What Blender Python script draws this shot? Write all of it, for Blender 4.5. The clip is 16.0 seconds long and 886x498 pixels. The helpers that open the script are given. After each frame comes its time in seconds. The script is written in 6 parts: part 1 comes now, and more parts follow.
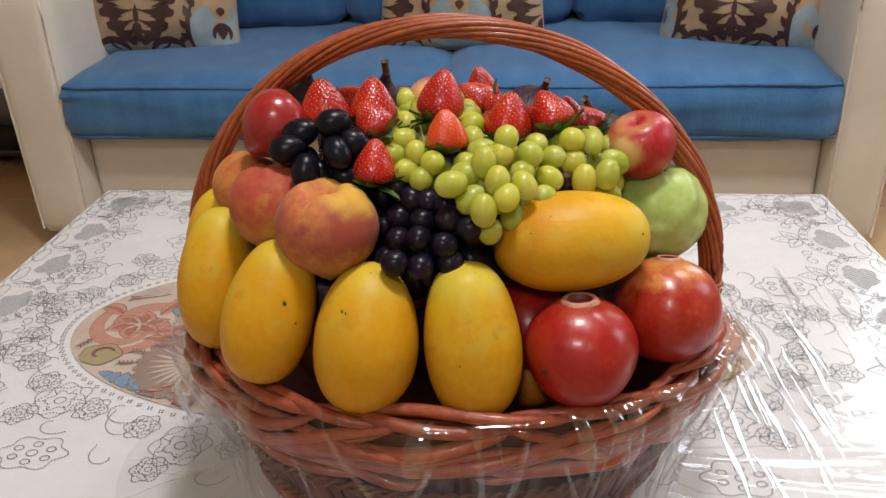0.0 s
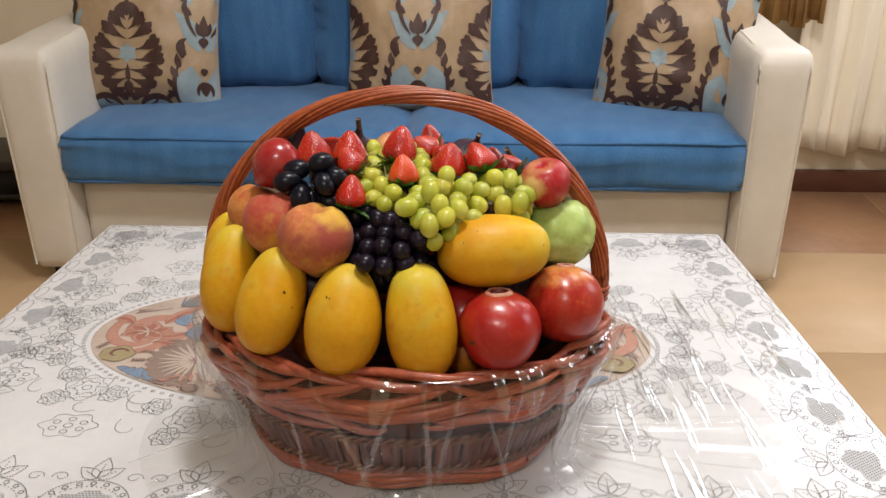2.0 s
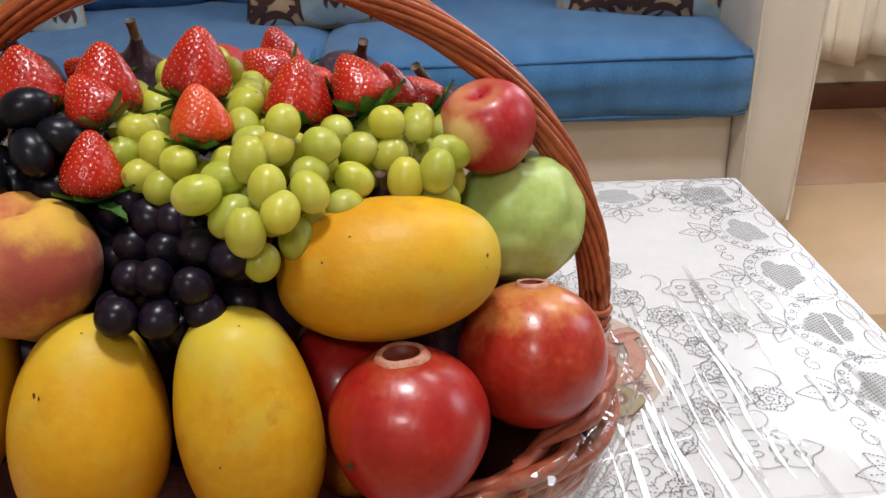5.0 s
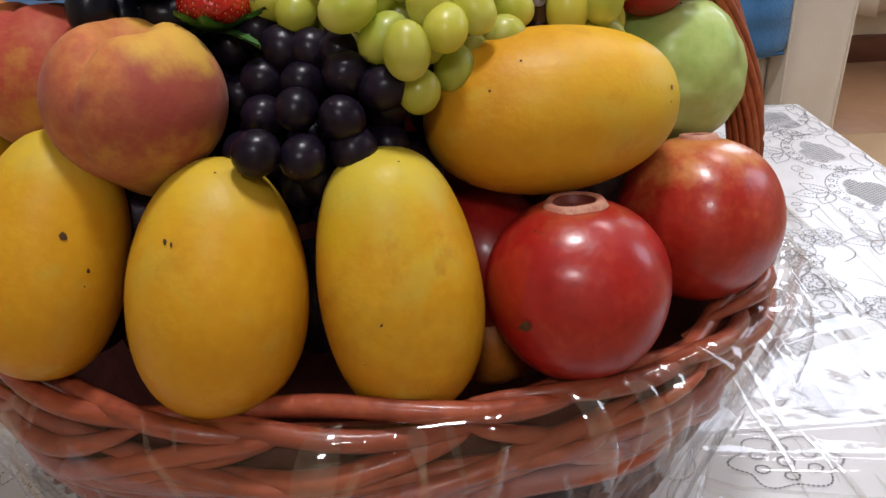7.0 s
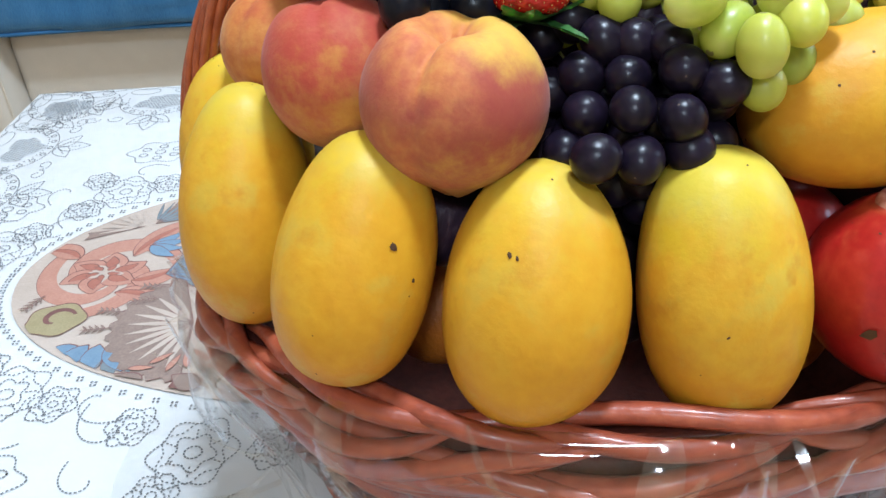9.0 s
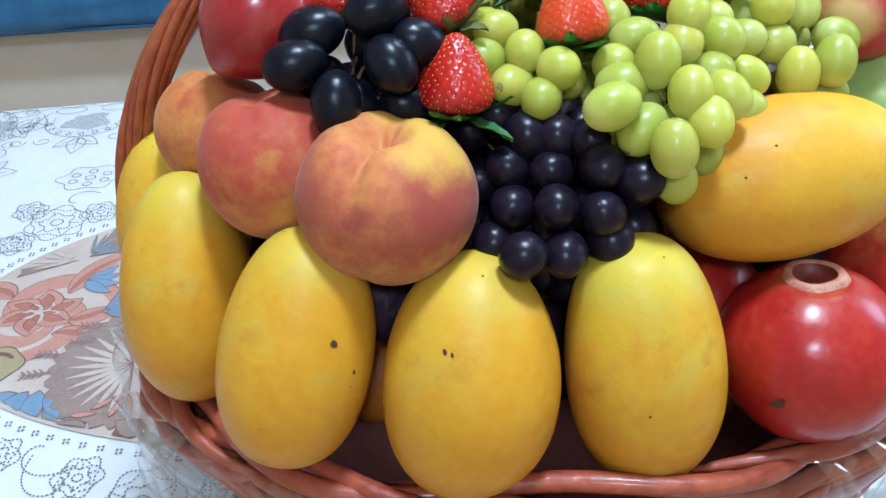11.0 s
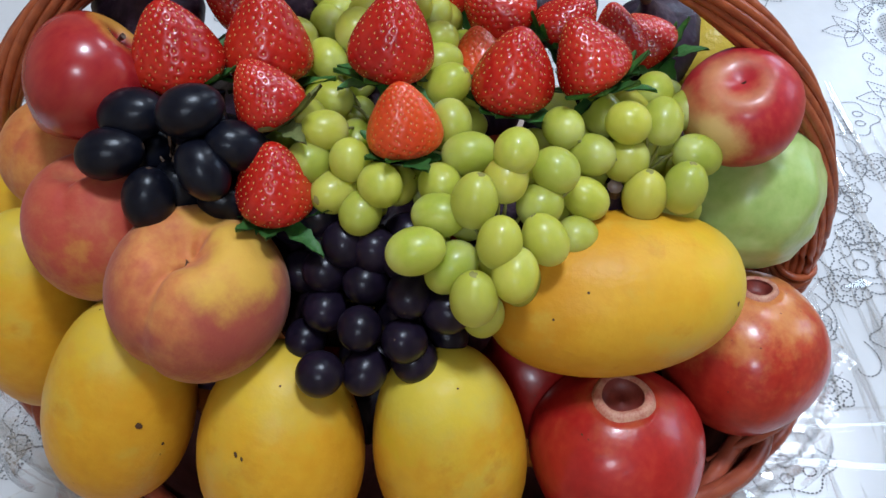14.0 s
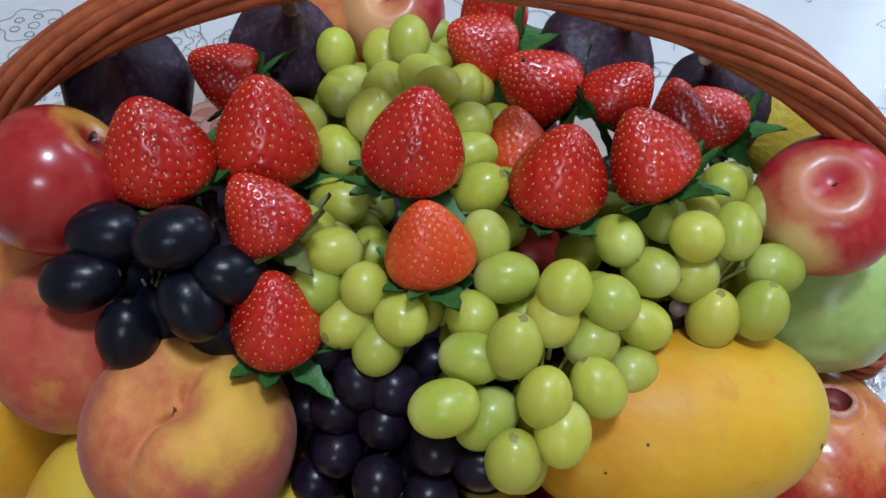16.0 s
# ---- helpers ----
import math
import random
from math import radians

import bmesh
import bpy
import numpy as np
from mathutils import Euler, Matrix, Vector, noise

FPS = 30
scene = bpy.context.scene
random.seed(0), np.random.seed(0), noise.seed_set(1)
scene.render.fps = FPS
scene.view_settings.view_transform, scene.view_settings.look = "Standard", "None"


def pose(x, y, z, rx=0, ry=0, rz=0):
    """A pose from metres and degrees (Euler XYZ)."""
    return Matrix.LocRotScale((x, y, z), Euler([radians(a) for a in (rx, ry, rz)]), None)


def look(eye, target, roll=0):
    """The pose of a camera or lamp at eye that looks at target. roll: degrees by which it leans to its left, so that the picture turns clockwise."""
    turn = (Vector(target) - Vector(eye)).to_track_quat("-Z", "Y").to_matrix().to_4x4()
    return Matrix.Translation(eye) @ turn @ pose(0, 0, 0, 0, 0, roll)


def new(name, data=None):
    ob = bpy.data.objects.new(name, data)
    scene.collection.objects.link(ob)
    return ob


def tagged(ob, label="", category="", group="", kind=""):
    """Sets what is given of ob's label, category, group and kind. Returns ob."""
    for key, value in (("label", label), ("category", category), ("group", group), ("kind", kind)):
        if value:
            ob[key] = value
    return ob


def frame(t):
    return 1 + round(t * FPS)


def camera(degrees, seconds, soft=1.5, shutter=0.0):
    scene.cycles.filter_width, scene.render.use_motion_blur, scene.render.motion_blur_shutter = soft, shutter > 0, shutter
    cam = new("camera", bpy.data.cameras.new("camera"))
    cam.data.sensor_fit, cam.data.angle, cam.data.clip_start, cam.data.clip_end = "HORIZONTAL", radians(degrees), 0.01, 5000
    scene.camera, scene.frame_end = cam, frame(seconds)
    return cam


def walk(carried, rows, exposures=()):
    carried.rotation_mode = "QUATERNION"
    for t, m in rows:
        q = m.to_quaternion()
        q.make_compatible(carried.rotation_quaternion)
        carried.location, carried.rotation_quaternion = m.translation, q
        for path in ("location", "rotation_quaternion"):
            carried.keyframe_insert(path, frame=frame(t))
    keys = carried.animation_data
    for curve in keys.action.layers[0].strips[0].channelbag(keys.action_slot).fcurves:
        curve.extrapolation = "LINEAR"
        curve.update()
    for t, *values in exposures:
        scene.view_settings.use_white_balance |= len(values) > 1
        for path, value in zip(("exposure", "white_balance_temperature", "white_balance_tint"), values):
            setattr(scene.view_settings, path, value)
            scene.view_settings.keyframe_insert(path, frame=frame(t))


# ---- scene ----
cam = camera(52.8, 16.0)
PATH = [
    (0, (0.39, 0.331, 1.008), (0.199, 2.101, 0.097), -2.1),
    (0.5, (0.402, 0.163, 1.064), (0.229, 1.956, 0.195), -2.2),
    (1, (0.409, 0.081, 1.072), (0.293, 1.894, 0.236), -0.9),
    (1.5, (0.41, 0.05, 1.084), (0.31, 1.873, 0.268), -0.2),
    (2, (0.418, 0.072, 1.08), (0.317, 1.903, 0.281), -0.3),
    (2.5, (0.447, 0.18, 1.03), (0.388, 2.023, 0.256), 0.4),
    (3, (0.476, 0.325, 0.969), (0.465, 2.172, 0.202), 0.1),
    (3.2, (0.462, 0.376, 0.951), (0.493, 2.219, 0.175), 0.4),
    (5.3, (0.459, 0.541, 0.916), (0.436, 2.304, -0.029), -2.4),
    (5.5, (0.441, 0.54, 0.903), (0.472, 2.317, -0.014), -1.8),
    (6, (0.427, 0.54, 0.899), (0.454, 2.302, -0.047), -1.8),
    (6.5, (0.396, 0.539, 0.873), (0.427, 2.295, -0.085), -1.6),
    (7, (0.366, 0.563, 0.838), (0.375, 2.314, -0.129), -2.4),
    (7.5, (0.342, 0.583, 0.824), (0.311, 2.312, -0.181), -3.2),
    (8, (0.318, 0.586, 0.838), (0.32, 2.28, -0.224), -2.7),
    (8.5, (0.267, 0.585, 0.843), (0.193, 2.294, -0.193), -4.4),
    (8.7, (0.245, 0.59, 0.852), (0.15, 2.278, -0.216), -4.7),
    (10.8, (0.233, 0.614, 0.93), (0.293, 2.214, -0.268), -3.4),
    (11, (0.245, 0.615, 0.923), (0.294, 2.228, -0.258), -3.9),
    (11.5, (0.252, 0.658, 0.942), (0.338, 2.224, -0.298), -2.8),
    (12, (0.238, 0.645, 1.05), (0.38, 2.138, -0.274), -1.3),
    (12.5, (0.232, 0.601, 1.118), (0.427, 1.998, -0.3), 0.9),
    (13, (0.277, 0.644, 1.123), (0.423, 1.994, -0.345), 0.7),
    (13.5, (0.352, 0.715, 1.069), (0.324, 1.978, -0.482), -1.0),
    (14, (0.351, 0.721, 1.035), (0.305, 1.966, -0.529), 0.0),
    (14.5, (0.346, 0.721, 1.056), (0.288, 1.934, -0.533), 0.7),
    (15, (0.352, 0.751, 1.042), (0.268, 1.932, -0.57), -0.6),
    (15.5, (0.351, 0.786, 1.036), (0.255, 1.933, -0.6), -2.4),
    (16, (0.34, 0.819, 1.031), (0.269, 1.96, -0.61), -1.2),
]
walk(cam, [(t, look(eye, target, roll)) for t, eye, target, roll in PATH], [(0.0, -0.29, 6100, 12), (0.5, -0.2, 6150, 12), (1.5, -0.29, 6150, 12), (2.5, 0.03, 6150, 10), (3.0, -0.3, 6000, 13), (5.5, -0.21, 5900, 11), (6.5, -0.32, 5850, 13), (7.0, -0.42, 5800, 14), (7.5, -0.32, 5800, 14), (8.0, -0.14, 5400, 10), (8.5, 0.46, 5050, 1), (11.0, 0.32, 4500, 1), (11.5, -0.04, 4450, 5), (12.0, 0.02, 4300, -1), (12.5, 0.05, 4600, 0), (13.0, -0.31, 4700, 2), (13.5, -0.68, 4700, 4), (14.0, -0.41, 4950, 6), (14.5, -0.31, 4900, 5), (15.0, -0.51, 4850, 6), (15.5, -0.58, 4800, 6), (16.0, -0.58, 4800, 6)])

# ---- world and light ----
world = bpy.data.worlds.new("world")
scene.world = world
world.use_nodes = True
sky = world.node_tree.nodes.new("ShaderNodeTexSky")
sky.sky_type, sky.sun_disc, sky.sun_elevation, sky.sun_rotation = "NISHITA", False, radians(35), radians(120)
world.node_tree.links.new(sky.outputs[0], world.node_tree.nodes["Background"].inputs[0])
world.node_tree.nodes["Background"].inputs[1].default_value = 0.1


def area(name, eye, target, w, h, watts, colour):
    data = bpy.data.lights.new(name, "AREA")
    data.shape, data.size, data.size_y, data.energy, data.color = "RECTANGLE", w, h, watts, colour
    ob = new(name, data)
    ob.matrix_world = look(eye, target)
    return ob


area("ceiling_lamp", (0.52, 0.98, 2.66), (0.52, 0.98, 0), 0.30, 0.30, 42, (1.0, 0.94, 0.86))
# unseen fill, added to brighten the front of the fruit and basket
area("ceiling_lamp_front", (0.2, -1.1, 2.66), (0.2, -1.1, 0), 0.42, 0.42, 33, (1.0, 0.93, 0.84))
# unseen fill, added to lift the back wall, curtain and sofa arm
area("ceiling_lamp_back", (1.5, 2.2, 2.66), (1.5, 2.2, 0), 0.5, 0.5, 21, (1.0, 0.93, 0.84))
area("back_window_light", (1.90, 3.2, 1.65), (1.0, 1.2, 0.9), 0.66, 0.86, 17, (0.93, 0.96, 1.0))
area("side_window_light", (3.17, 1.8, 1.9), (0.5, 1.2, 0.5), 0.9, 1.1, 18, (0.93, 0.96, 1.0))


# ---- materials ----
def mat(name, cols, scale=20, rough=0.5, bump=0.0, bscale=60, spec=0.5, sub=0.0, coat=0.0, metal=0.0, mix=0.35, fine=6, subr=(1, 0.4, 0.2), contrast=(0.3, 0.7), sheen=0.0, trans=0.0, stretch=(1, 1, 1)):
    m = bpy.data.materials.new(name)
    m.use_nodes = True
    n, l = m.node_tree.nodes, m.node_tree.links
    b = n["Principled BSDF"]
    co, info, add = n.new("ShaderNodeTexCoord"), n.new("ShaderNodeObjectInfo"), n.new("ShaderNodeVectorMath")
    mul = n.new("ShaderNodeMath")
    mul.operation, mul.inputs[1].default_value = "MULTIPLY", 3.7
    l.new(info.outputs["Random"], mul.inputs[0])
    sc = n.new("ShaderNodeVectorMath")
    sc.operation, sc.inputs[1].default_value = "MULTIPLY", stretch
    l.new(co.outputs["Object"], sc.inputs[0])
    l.new(sc.outputs[0], add.inputs[0])
    l.new(mul.outputs[0], add.inputs[1])
    big, small = n.new("ShaderNodeTexNoise"), n.new("ShaderNodeTexNoise")
    big.inputs["Scale"].default_value, big.inputs["Detail"].default_value = scale, 3
    small.inputs["Scale"].default_value, small.inputs["Detail"].default_value = scale * fine, 4
    for t in (big, small):
        l.new(add.outputs[0], t.inputs["Vector"])
    mx = n.new("ShaderNodeMix")
    mx.inputs[0].default_value = mix
    l.new(big.outputs[0], mx.inputs[2])
    l.new(small.outputs[0], mx.inputs[3])
    ramp = n.new("ShaderNodeValToRGB")
    while len(ramp.color_ramp.elements) < len(cols):
        ramp.color_ramp.elements.new(0.5)
    for i, c in enumerate(cols):
        e = ramp.color_ramp.elements[i]
        e.position = contrast[0] + (contrast[1] - contrast[0]) * i / max(1, len(cols) - 1)
        e.color = (*c, 1)
    l.new(mx.outputs[0], ramp.inputs[0])
    l.new(ramp.outputs[0], b.inputs["Base Color"])
    b.inputs["Roughness"].default_value = rough
    b.inputs["Specular IOR Level"].default_value = spec
    b.inputs["Metallic"].default_value = metal
    b.inputs["Coat Weight"].default_value = coat
    b.inputs["Coat Roughness"].default_value = 0.12
    b.inputs["Sheen Weight"].default_value = sheen
    b.inputs["Transmission Weight"].default_value = trans
    if sub:
        b.inputs["Subsurface Weight"].default_value = sub
        b.inputs["Subsurface Radius"].default_value = subr
        b.inputs["Subsurface Scale"].default_value = 0.006
    if bump:
        bt, bn = n.new("ShaderNodeTexNoise"), n.new("ShaderNodeBump")
        bt.inputs["Scale"].default_value, bt.inputs["Detail"].default_value = bscale, 4
        l.new(add.outputs[0], bt.inputs["Vector"])
        bn.inputs["Strength"].default_value, bn.inputs["Distance"].default_value = bump, 0.002
        l.new(bt.outputs[0], bn.inputs["Height"])
        l.new(bn.outputs[0], b.inputs["Normal"])
    return m


def blush(m, axis, cols, lo, hi, wobble=0.35, nscale=30, fac=1.0):
    """A second colour of the skin that grows along an axis of the fruit, with an uneven border."""
    n, l = m.node_tree.nodes, m.node_tree.links
    b = n["Principled BSDF"]
    old = b.inputs["Base Color"].links[0].from_socket
    co, dot, noi, ad, mr = n.new("ShaderNodeTexCoord"), n.new("ShaderNodeVectorMath"), n.new("ShaderNodeTexNoise"), n.new("ShaderNodeMath"), n.new("ShaderNodeMapRange")
    dot.operation, dot.inputs[1].default_value = "DOT_PRODUCT", axis
    l.new(co.outputs["Object"], dot.inputs[0])
    noi.inputs["Scale"].default_value, noi.inputs["Detail"].default_value, noi.inputs["Roughness"].default_value = nscale, 8, 0.62
    l.new(co.outputs["Object"], noi.inputs["Vector"])
    ad.operation = "MULTIPLY_ADD"
    ad.inputs[1].default_value = wobble * abs(hi - lo)
    l.new(noi.outputs[0], ad.inputs[0])
    l.new(dot.outputs["Value"], ad.inputs[2])
    mid = 0.5 * wobble * abs(hi - lo)
    mr.inputs[1].default_value, mr.inputs[2].default_value, mr.inputs[4].default_value = lo + mid, hi + mid, fac
    mr.interpolation_type = "SMOOTHSTEP"
    l.new(ad.outputs[0], mr.inputs[0])
    mx = n.new("ShaderNodeMix")
    mx.data_type = "RGBA"
    mx.inputs[7].default_value = (*cols, 1)
    l.new(mr.outputs[0], mx.inputs[0])
    l.new(old, mx.inputs[6])
    l.new(mx.outputs[2], b.inputs["Base Color"])
    return m


def vary(m, colour, most, again=1.0):
    """Each piece leans towards a second colour by its own share."""
    n, l = m.node_tree.nodes, m.node_tree.links
    b = n["Principled BSDF"]
    old = b.inputs["Base Color"].links[0].from_socket
    info, mu, mx = n.new("ShaderNodeObjectInfo"), n.new("ShaderNodeMath"), n.new("ShaderNodeMix")
    mu.operation, mu.inputs[1].default_value = "MULTIPLY", most
    spread, wrap = n.new("ShaderNodeMath"), n.new("ShaderNodeMath")
    spread.operation, spread.inputs[1].default_value, wrap.operation = "MULTIPLY", again, "FRACT"
    l.new(info.outputs["Random"], spread.inputs[0])
    l.new(spread.outputs[0], wrap.inputs[0])
    l.new(wrap.outputs[0], mu.inputs[0])
    mx.data_type = "RGBA"
    mx.inputs[7].default_value = (*colour, 1)
    l.new(mu.outputs[0], mx.inputs[0])
    l.new(old, mx.inputs[6])
    l.new(mx.outputs[2], b.inputs["Base Color"])


M_WALL = mat("cream_wall", [(0.66, 0.58, 0.44), (0.72, 0.64, 0.50)], 3, 0.75, 0.1, 120)
M_CEIL = mat("ceiling_paint", [(0.66, 0.64, 0.6), (0.70, 0.68, 0.64)], 3, 0.8)
M_BASE = mat("brown_skirting", [(0.08, 0.03, 0.018), (0.14, 0.055, 0.03)], 14, 0.35, stretch=(0.2, 1, 1))
M_TILE = mat("beige_tile", [(0.46, 0.31, 0.17), (0.56, 0.39, 0.23)], 2.5, 0.45, 0.05, 50, mix=0.3)
M_TILED = mat("brown_tile", [(0.25, 0.13, 0.065), (0.34, 0.19, 0.1)], 5, 0.45, 0.08, 50, mix=0.4)
M_GROUT = mat("grout", [(0.43, 0.295, 0.165), (0.50, 0.35, 0.20)], 30, 0.9)
M_SOFA = mat("cream_leatherette", [(0.60, 0.56, 0.49), (0.68, 0.64, 0.57)], 5, 0.5, 0.25, 240, mix=0.3)
M_PIPING = mat("cream_piping", [(0.6, 0.55, 0.46), (0.7, 0.65, 0.56)], 40, 0.5)
M_BLUE = mat("blue_cotton", [(0.035, 0.115, 0.27), (0.055, 0.16, 0.345), (0.085, 0.21, 0.41)], 10, 0.85, 0.7, 300, spec=0.15, mix=0.5, fine=30, sheen=0.2, stretch=(2.2, 1, 0.35), contrast=(0.3, 0.72))
M_BLUEP = mat("blue_piping", [(0.04, 0.12, 0.27), (0.07, 0.17, 0.35)], 60, 0.8, spec=0.2)
M_FOOT = mat("black_foot", [(0.01, 0.009, 0.008), (0.025, 0.02, 0.016)], 30, 0.4)
M_GOLD = mat("beige_satin", [(0.31, 0.21, 0.115), (0.42, 0.30, 0.18)], 9, 0.38, 0.4, 500, mix=0.4, sheen=0.2)
M_DBROWN = mat("brown_print", [(0.035, 0.012, 0.008), (0.06, 0.022, 0.014)], 30, 0.55, 0.2, 400)
M_LBLUE = mat("pale_blue_print", [(0.20, 0.27, 0.30), (0.29, 0.36, 0.39)], 30, 0.5, 0.2, 400)
M_SHEER = mat("sheer_curtain", [(0.84, 0.76, 0.61), (0.90, 0.84, 0.71)], 6, 0.4, 0.2, 200, sheen=0.3, stretch=(3, 3, 0.3))
M_GCURT = mat("gold_curtain", [(0.26, 0.14, 0.04), (0.45, 0.28, 0.11)], 14, 0.4, 0.2, 200, stretch=(3, 3, 0.4))
M_VINYL = mat("white_vinyl", [(0.61, 0.61, 0.62), (0.67, 0.67, 0.68)], 8, 0.45, 0.25, 45, coat=0.4, mix=0.4)
M_HOLE = mat("lace_hole", [(0.12, 0.123, 0.13), (0.20, 0.205, 0.215)], 40, 0.7)
M_NET = mat("lace_net_ground", [(0.46, 0.465, 0.475), (0.53, 0.535, 0.545)], 90, 0.6)
M_OVAL = mat("print_ground", [(0.42, 0.34, 0.285), (0.50, 0.415, 0.355)], 16, 0.4, 0.2, 300, coat=0.3)
M_SALMON = mat("salmon_print", [(0.36, 0.17, 0.125), (0.46, 0.25, 0.19)], 90, 0.45, coat=0.3, mix=0.6)
M_RUST = mat("rust_print", [(0.28, 0.10, 0.075), (0.36, 0.15, 0.11)], 90, 0.45, coat=0.3, mix=0.6)
M_GREYB = mat("slate_print", [(0.13, 0.16, 0.19), (0.22, 0.25, 0.27)], 90, 0.45, coat=0.3, mix=0.6)
M_SKYB = mat("blue_print_ink", [(0.13, 0.20, 0.30), (0.20, 0.28, 0.37)], 90, 0.45, coat=0.3, mix=0.6)
M_TAUPE = mat("taupe_print", [(0.19, 0.135, 0.115), (0.29, 0.215, 0.18)], 90, 0.45, coat=0.3, mix=0.6)
M_OLIVE = mat("olive_print", [(0.26, 0.215, 0.11), (0.35, 0.295, 0.17)], 90, 0.45, coat=0.3, mix=0.6)
M_PLUM = mat("plum_print", [(0.13, 0.06, 0.06), (0.19, 0.09, 0.08)], 45, 0.45, coat=0.3)
M_WILLOW = mat("red_brown_willow", [(0.13, 0.024, 0.009), (0.29, 0.066, 0.020), (0.43, 0.118, 0.034)], 22, 0.36, 0.35, 150, mix=0.5, spec=0.4, coat=0.2, contrast=(0.25, 0.75))
M_ROD = mat("brown_willow_rod", [(0.16, 0.031, 0.015), (0.36, 0.082, 0.036), (0.50, 0.145, 0.058)], 26, 0.38, 0.45, 130, mix=0.5, spec=0.4, coat=0.2, contrast=(0.25, 0.75))
vary(M_ROD, (0.19, 0.042, 0.021), 0.5)
M_SLAT = mat("brown_flat_willow", [(0.075, 0.014, 0.009), (0.14, 0.028, 0.016), (0.20, 0.048, 0.027)], 40, 0.42, 0.4, 200, mix=0.5, coat=0.15)
vary(M_SLAT, (0.06, 0.016, 0.010), 0.8)
M_PANEL = mat("dark_willow_band", [(0.045, 0.010, 0.007), (0.10, 0.025, 0.015)], 30, 0.7, 0.5, 180, spec=0.15, mix=0.5, stretch=(1, 1, 0.4))
M_ROPE = mat("brown_rope", [(0.10, 0.034, 0.016), (0.19, 0.075, 0.034)], 90, 0.7, 0.3, 300)
M_TABLEW = mat("dark_table_wood", [(0.07, 0.035, 0.02), (0.12, 0.06, 0.035)], 20, 0.4)

M_MANGO = mat("mango_skin", [(0.53, 0.245, 0.003), (0.62, 0.325, 0.005), (0.70, 0.41, 0.012)], 24, 0.45, 0.16, 220, spec=0.26, sub=0.08, subr=(1, 0.5, 0.1), mix=0.35, contrast=(0.3, 0.7))
blush(M_MANGO, (0, 0, 1), (0.56, 0.40, 0.022), 0.018, 0.062, 2.8, 38, 0.85)
blush(M_MANGO, (0.6, 0.7, 0.2), (0.66, 0.44, 0.03), 0.005, 0.045, 3.2, 55, 0.4)
blush(M_MANGO, (0.3, -0.3, -0.8), (0.50, 0.21, 0.004), -0.010, 0.050, 2.2, 30, 0.8)
blush(M_MANGO, (0, 0, 0.02), (0.55, 0.43, 0.055), 0.003, 0.014, 7.0, 30, 0.55)
blush(M_MANGO, (0, 0.02, 0), (0.46, 0.19, 0.006), 0.006, 0.016, 7.0, 44, 0.5)
blush(M_MANGO, (0, 0, 1), (0.50, 0.46, 0.10), 0.036, 0.062, 1.4, 46, 0.8)
blush(M_MANGO, (0.25, -0.1, 0.7), (0.62, 0.46, 0.004), 0.018, 0.046, 2.4, 70, 0.6)
vary(M_MANGO, (0.56, 0.27, 0.006), 0.35)
M_SPECK = mat("brown_speck", [(0.05, 0.022, 0.006), (0.10, 0.045, 0.012)], 200, 0.8)
M_POM = mat("pomegranate_skin", [(0.23, 0.005, 0.005), (0.33, 0.013, 0.009), (0.42, 0.045, 0.018)], 34, 0.32, 0.32, 70, spec=0.4, coat=0.2, mix=0.45, contrast=(0.3, 0.8))
blush(M_POM, (0, 0, 1), (0.46, 0.15, 0.04), 0.032, 0.060, 2.0, 70, 0.6)
M_POM2 = mat("orange_red_pomegranate_skin", [(0.24, 0.006, 0.005), (0.36, 0.022, 0.010), (0.46, 0.07, 0.02)], 34, 0.32, 0.32, 70, spec=0.4, coat=0.2, mix=0.45, contrast=(0.3, 0.8))
blush(M_POM2, (0, 0, 1), (0.56, 0.24, 0.06), 0.012, 0.052, 2.2, 70, 0.85)
M_CROWN = mat("pale_cut_rind", [(0.30, 0.05, 0.04), (0.42, 0.17, 0.11), (0.52, 0.29, 0.19)], 160, 0.6, contrast=(0.32, 0.62))
M_CROWNIN = mat("red_brown_hollow", [(0.12, 0.015, 0.012), (0.22, 0.04, 0.025)], 200, 0.5)
M_GUAVA = mat("guava_skin", [(0.24, 0.35, 0.07), (0.36, 0.47, 0.13), (0.47, 0.55, 0.21)], 30, 0.35, 0.25, 90, sub=0.1, subr=(0.6, 1, 0.3), mix=0.3)
M_APPLE = mat("red_apple_skin", [(0.19, 0.005, 0.010), (0.27, 0.011, 0.014), (0.33, 0.032, 0.02)], 40, 0.27, 0.03, 200, coat=0.2, mix=0.4, stretch=(1, 1, 0.35))
blush(M_APPLE, (0.1, 0, 1), (0.56, 0.27, 0.04), 0.0235, 0.0275, 1.6, 90)
APPLE_UP = (-0.25, -0.22, 0.94)


def apple_skin(name, axis, marks):
    """Streaked red skin with paler marks: colour, the way the mark faces in the room, where it starts and ends, strength."""
    m = mat(name, [(0.27, 0.006, 0.014), (0.36, 0.016, 0.022), (0.44, 0.055, 0.034)], 45, 0.38, 0.03, 200, spec=0.35, coat=0.12, mix=0.5, stretch=(1, 1, 0.3))
    turn = Vector(axis).normalized().to_track_quat("Z", "Y").to_matrix().inverted()
    for colour, way, lo, hi, wob, nsc, fac in marks:
        blush(m, turn @ Vector(way).normalized(), colour, lo, hi, wob, nsc, fac)
    return m


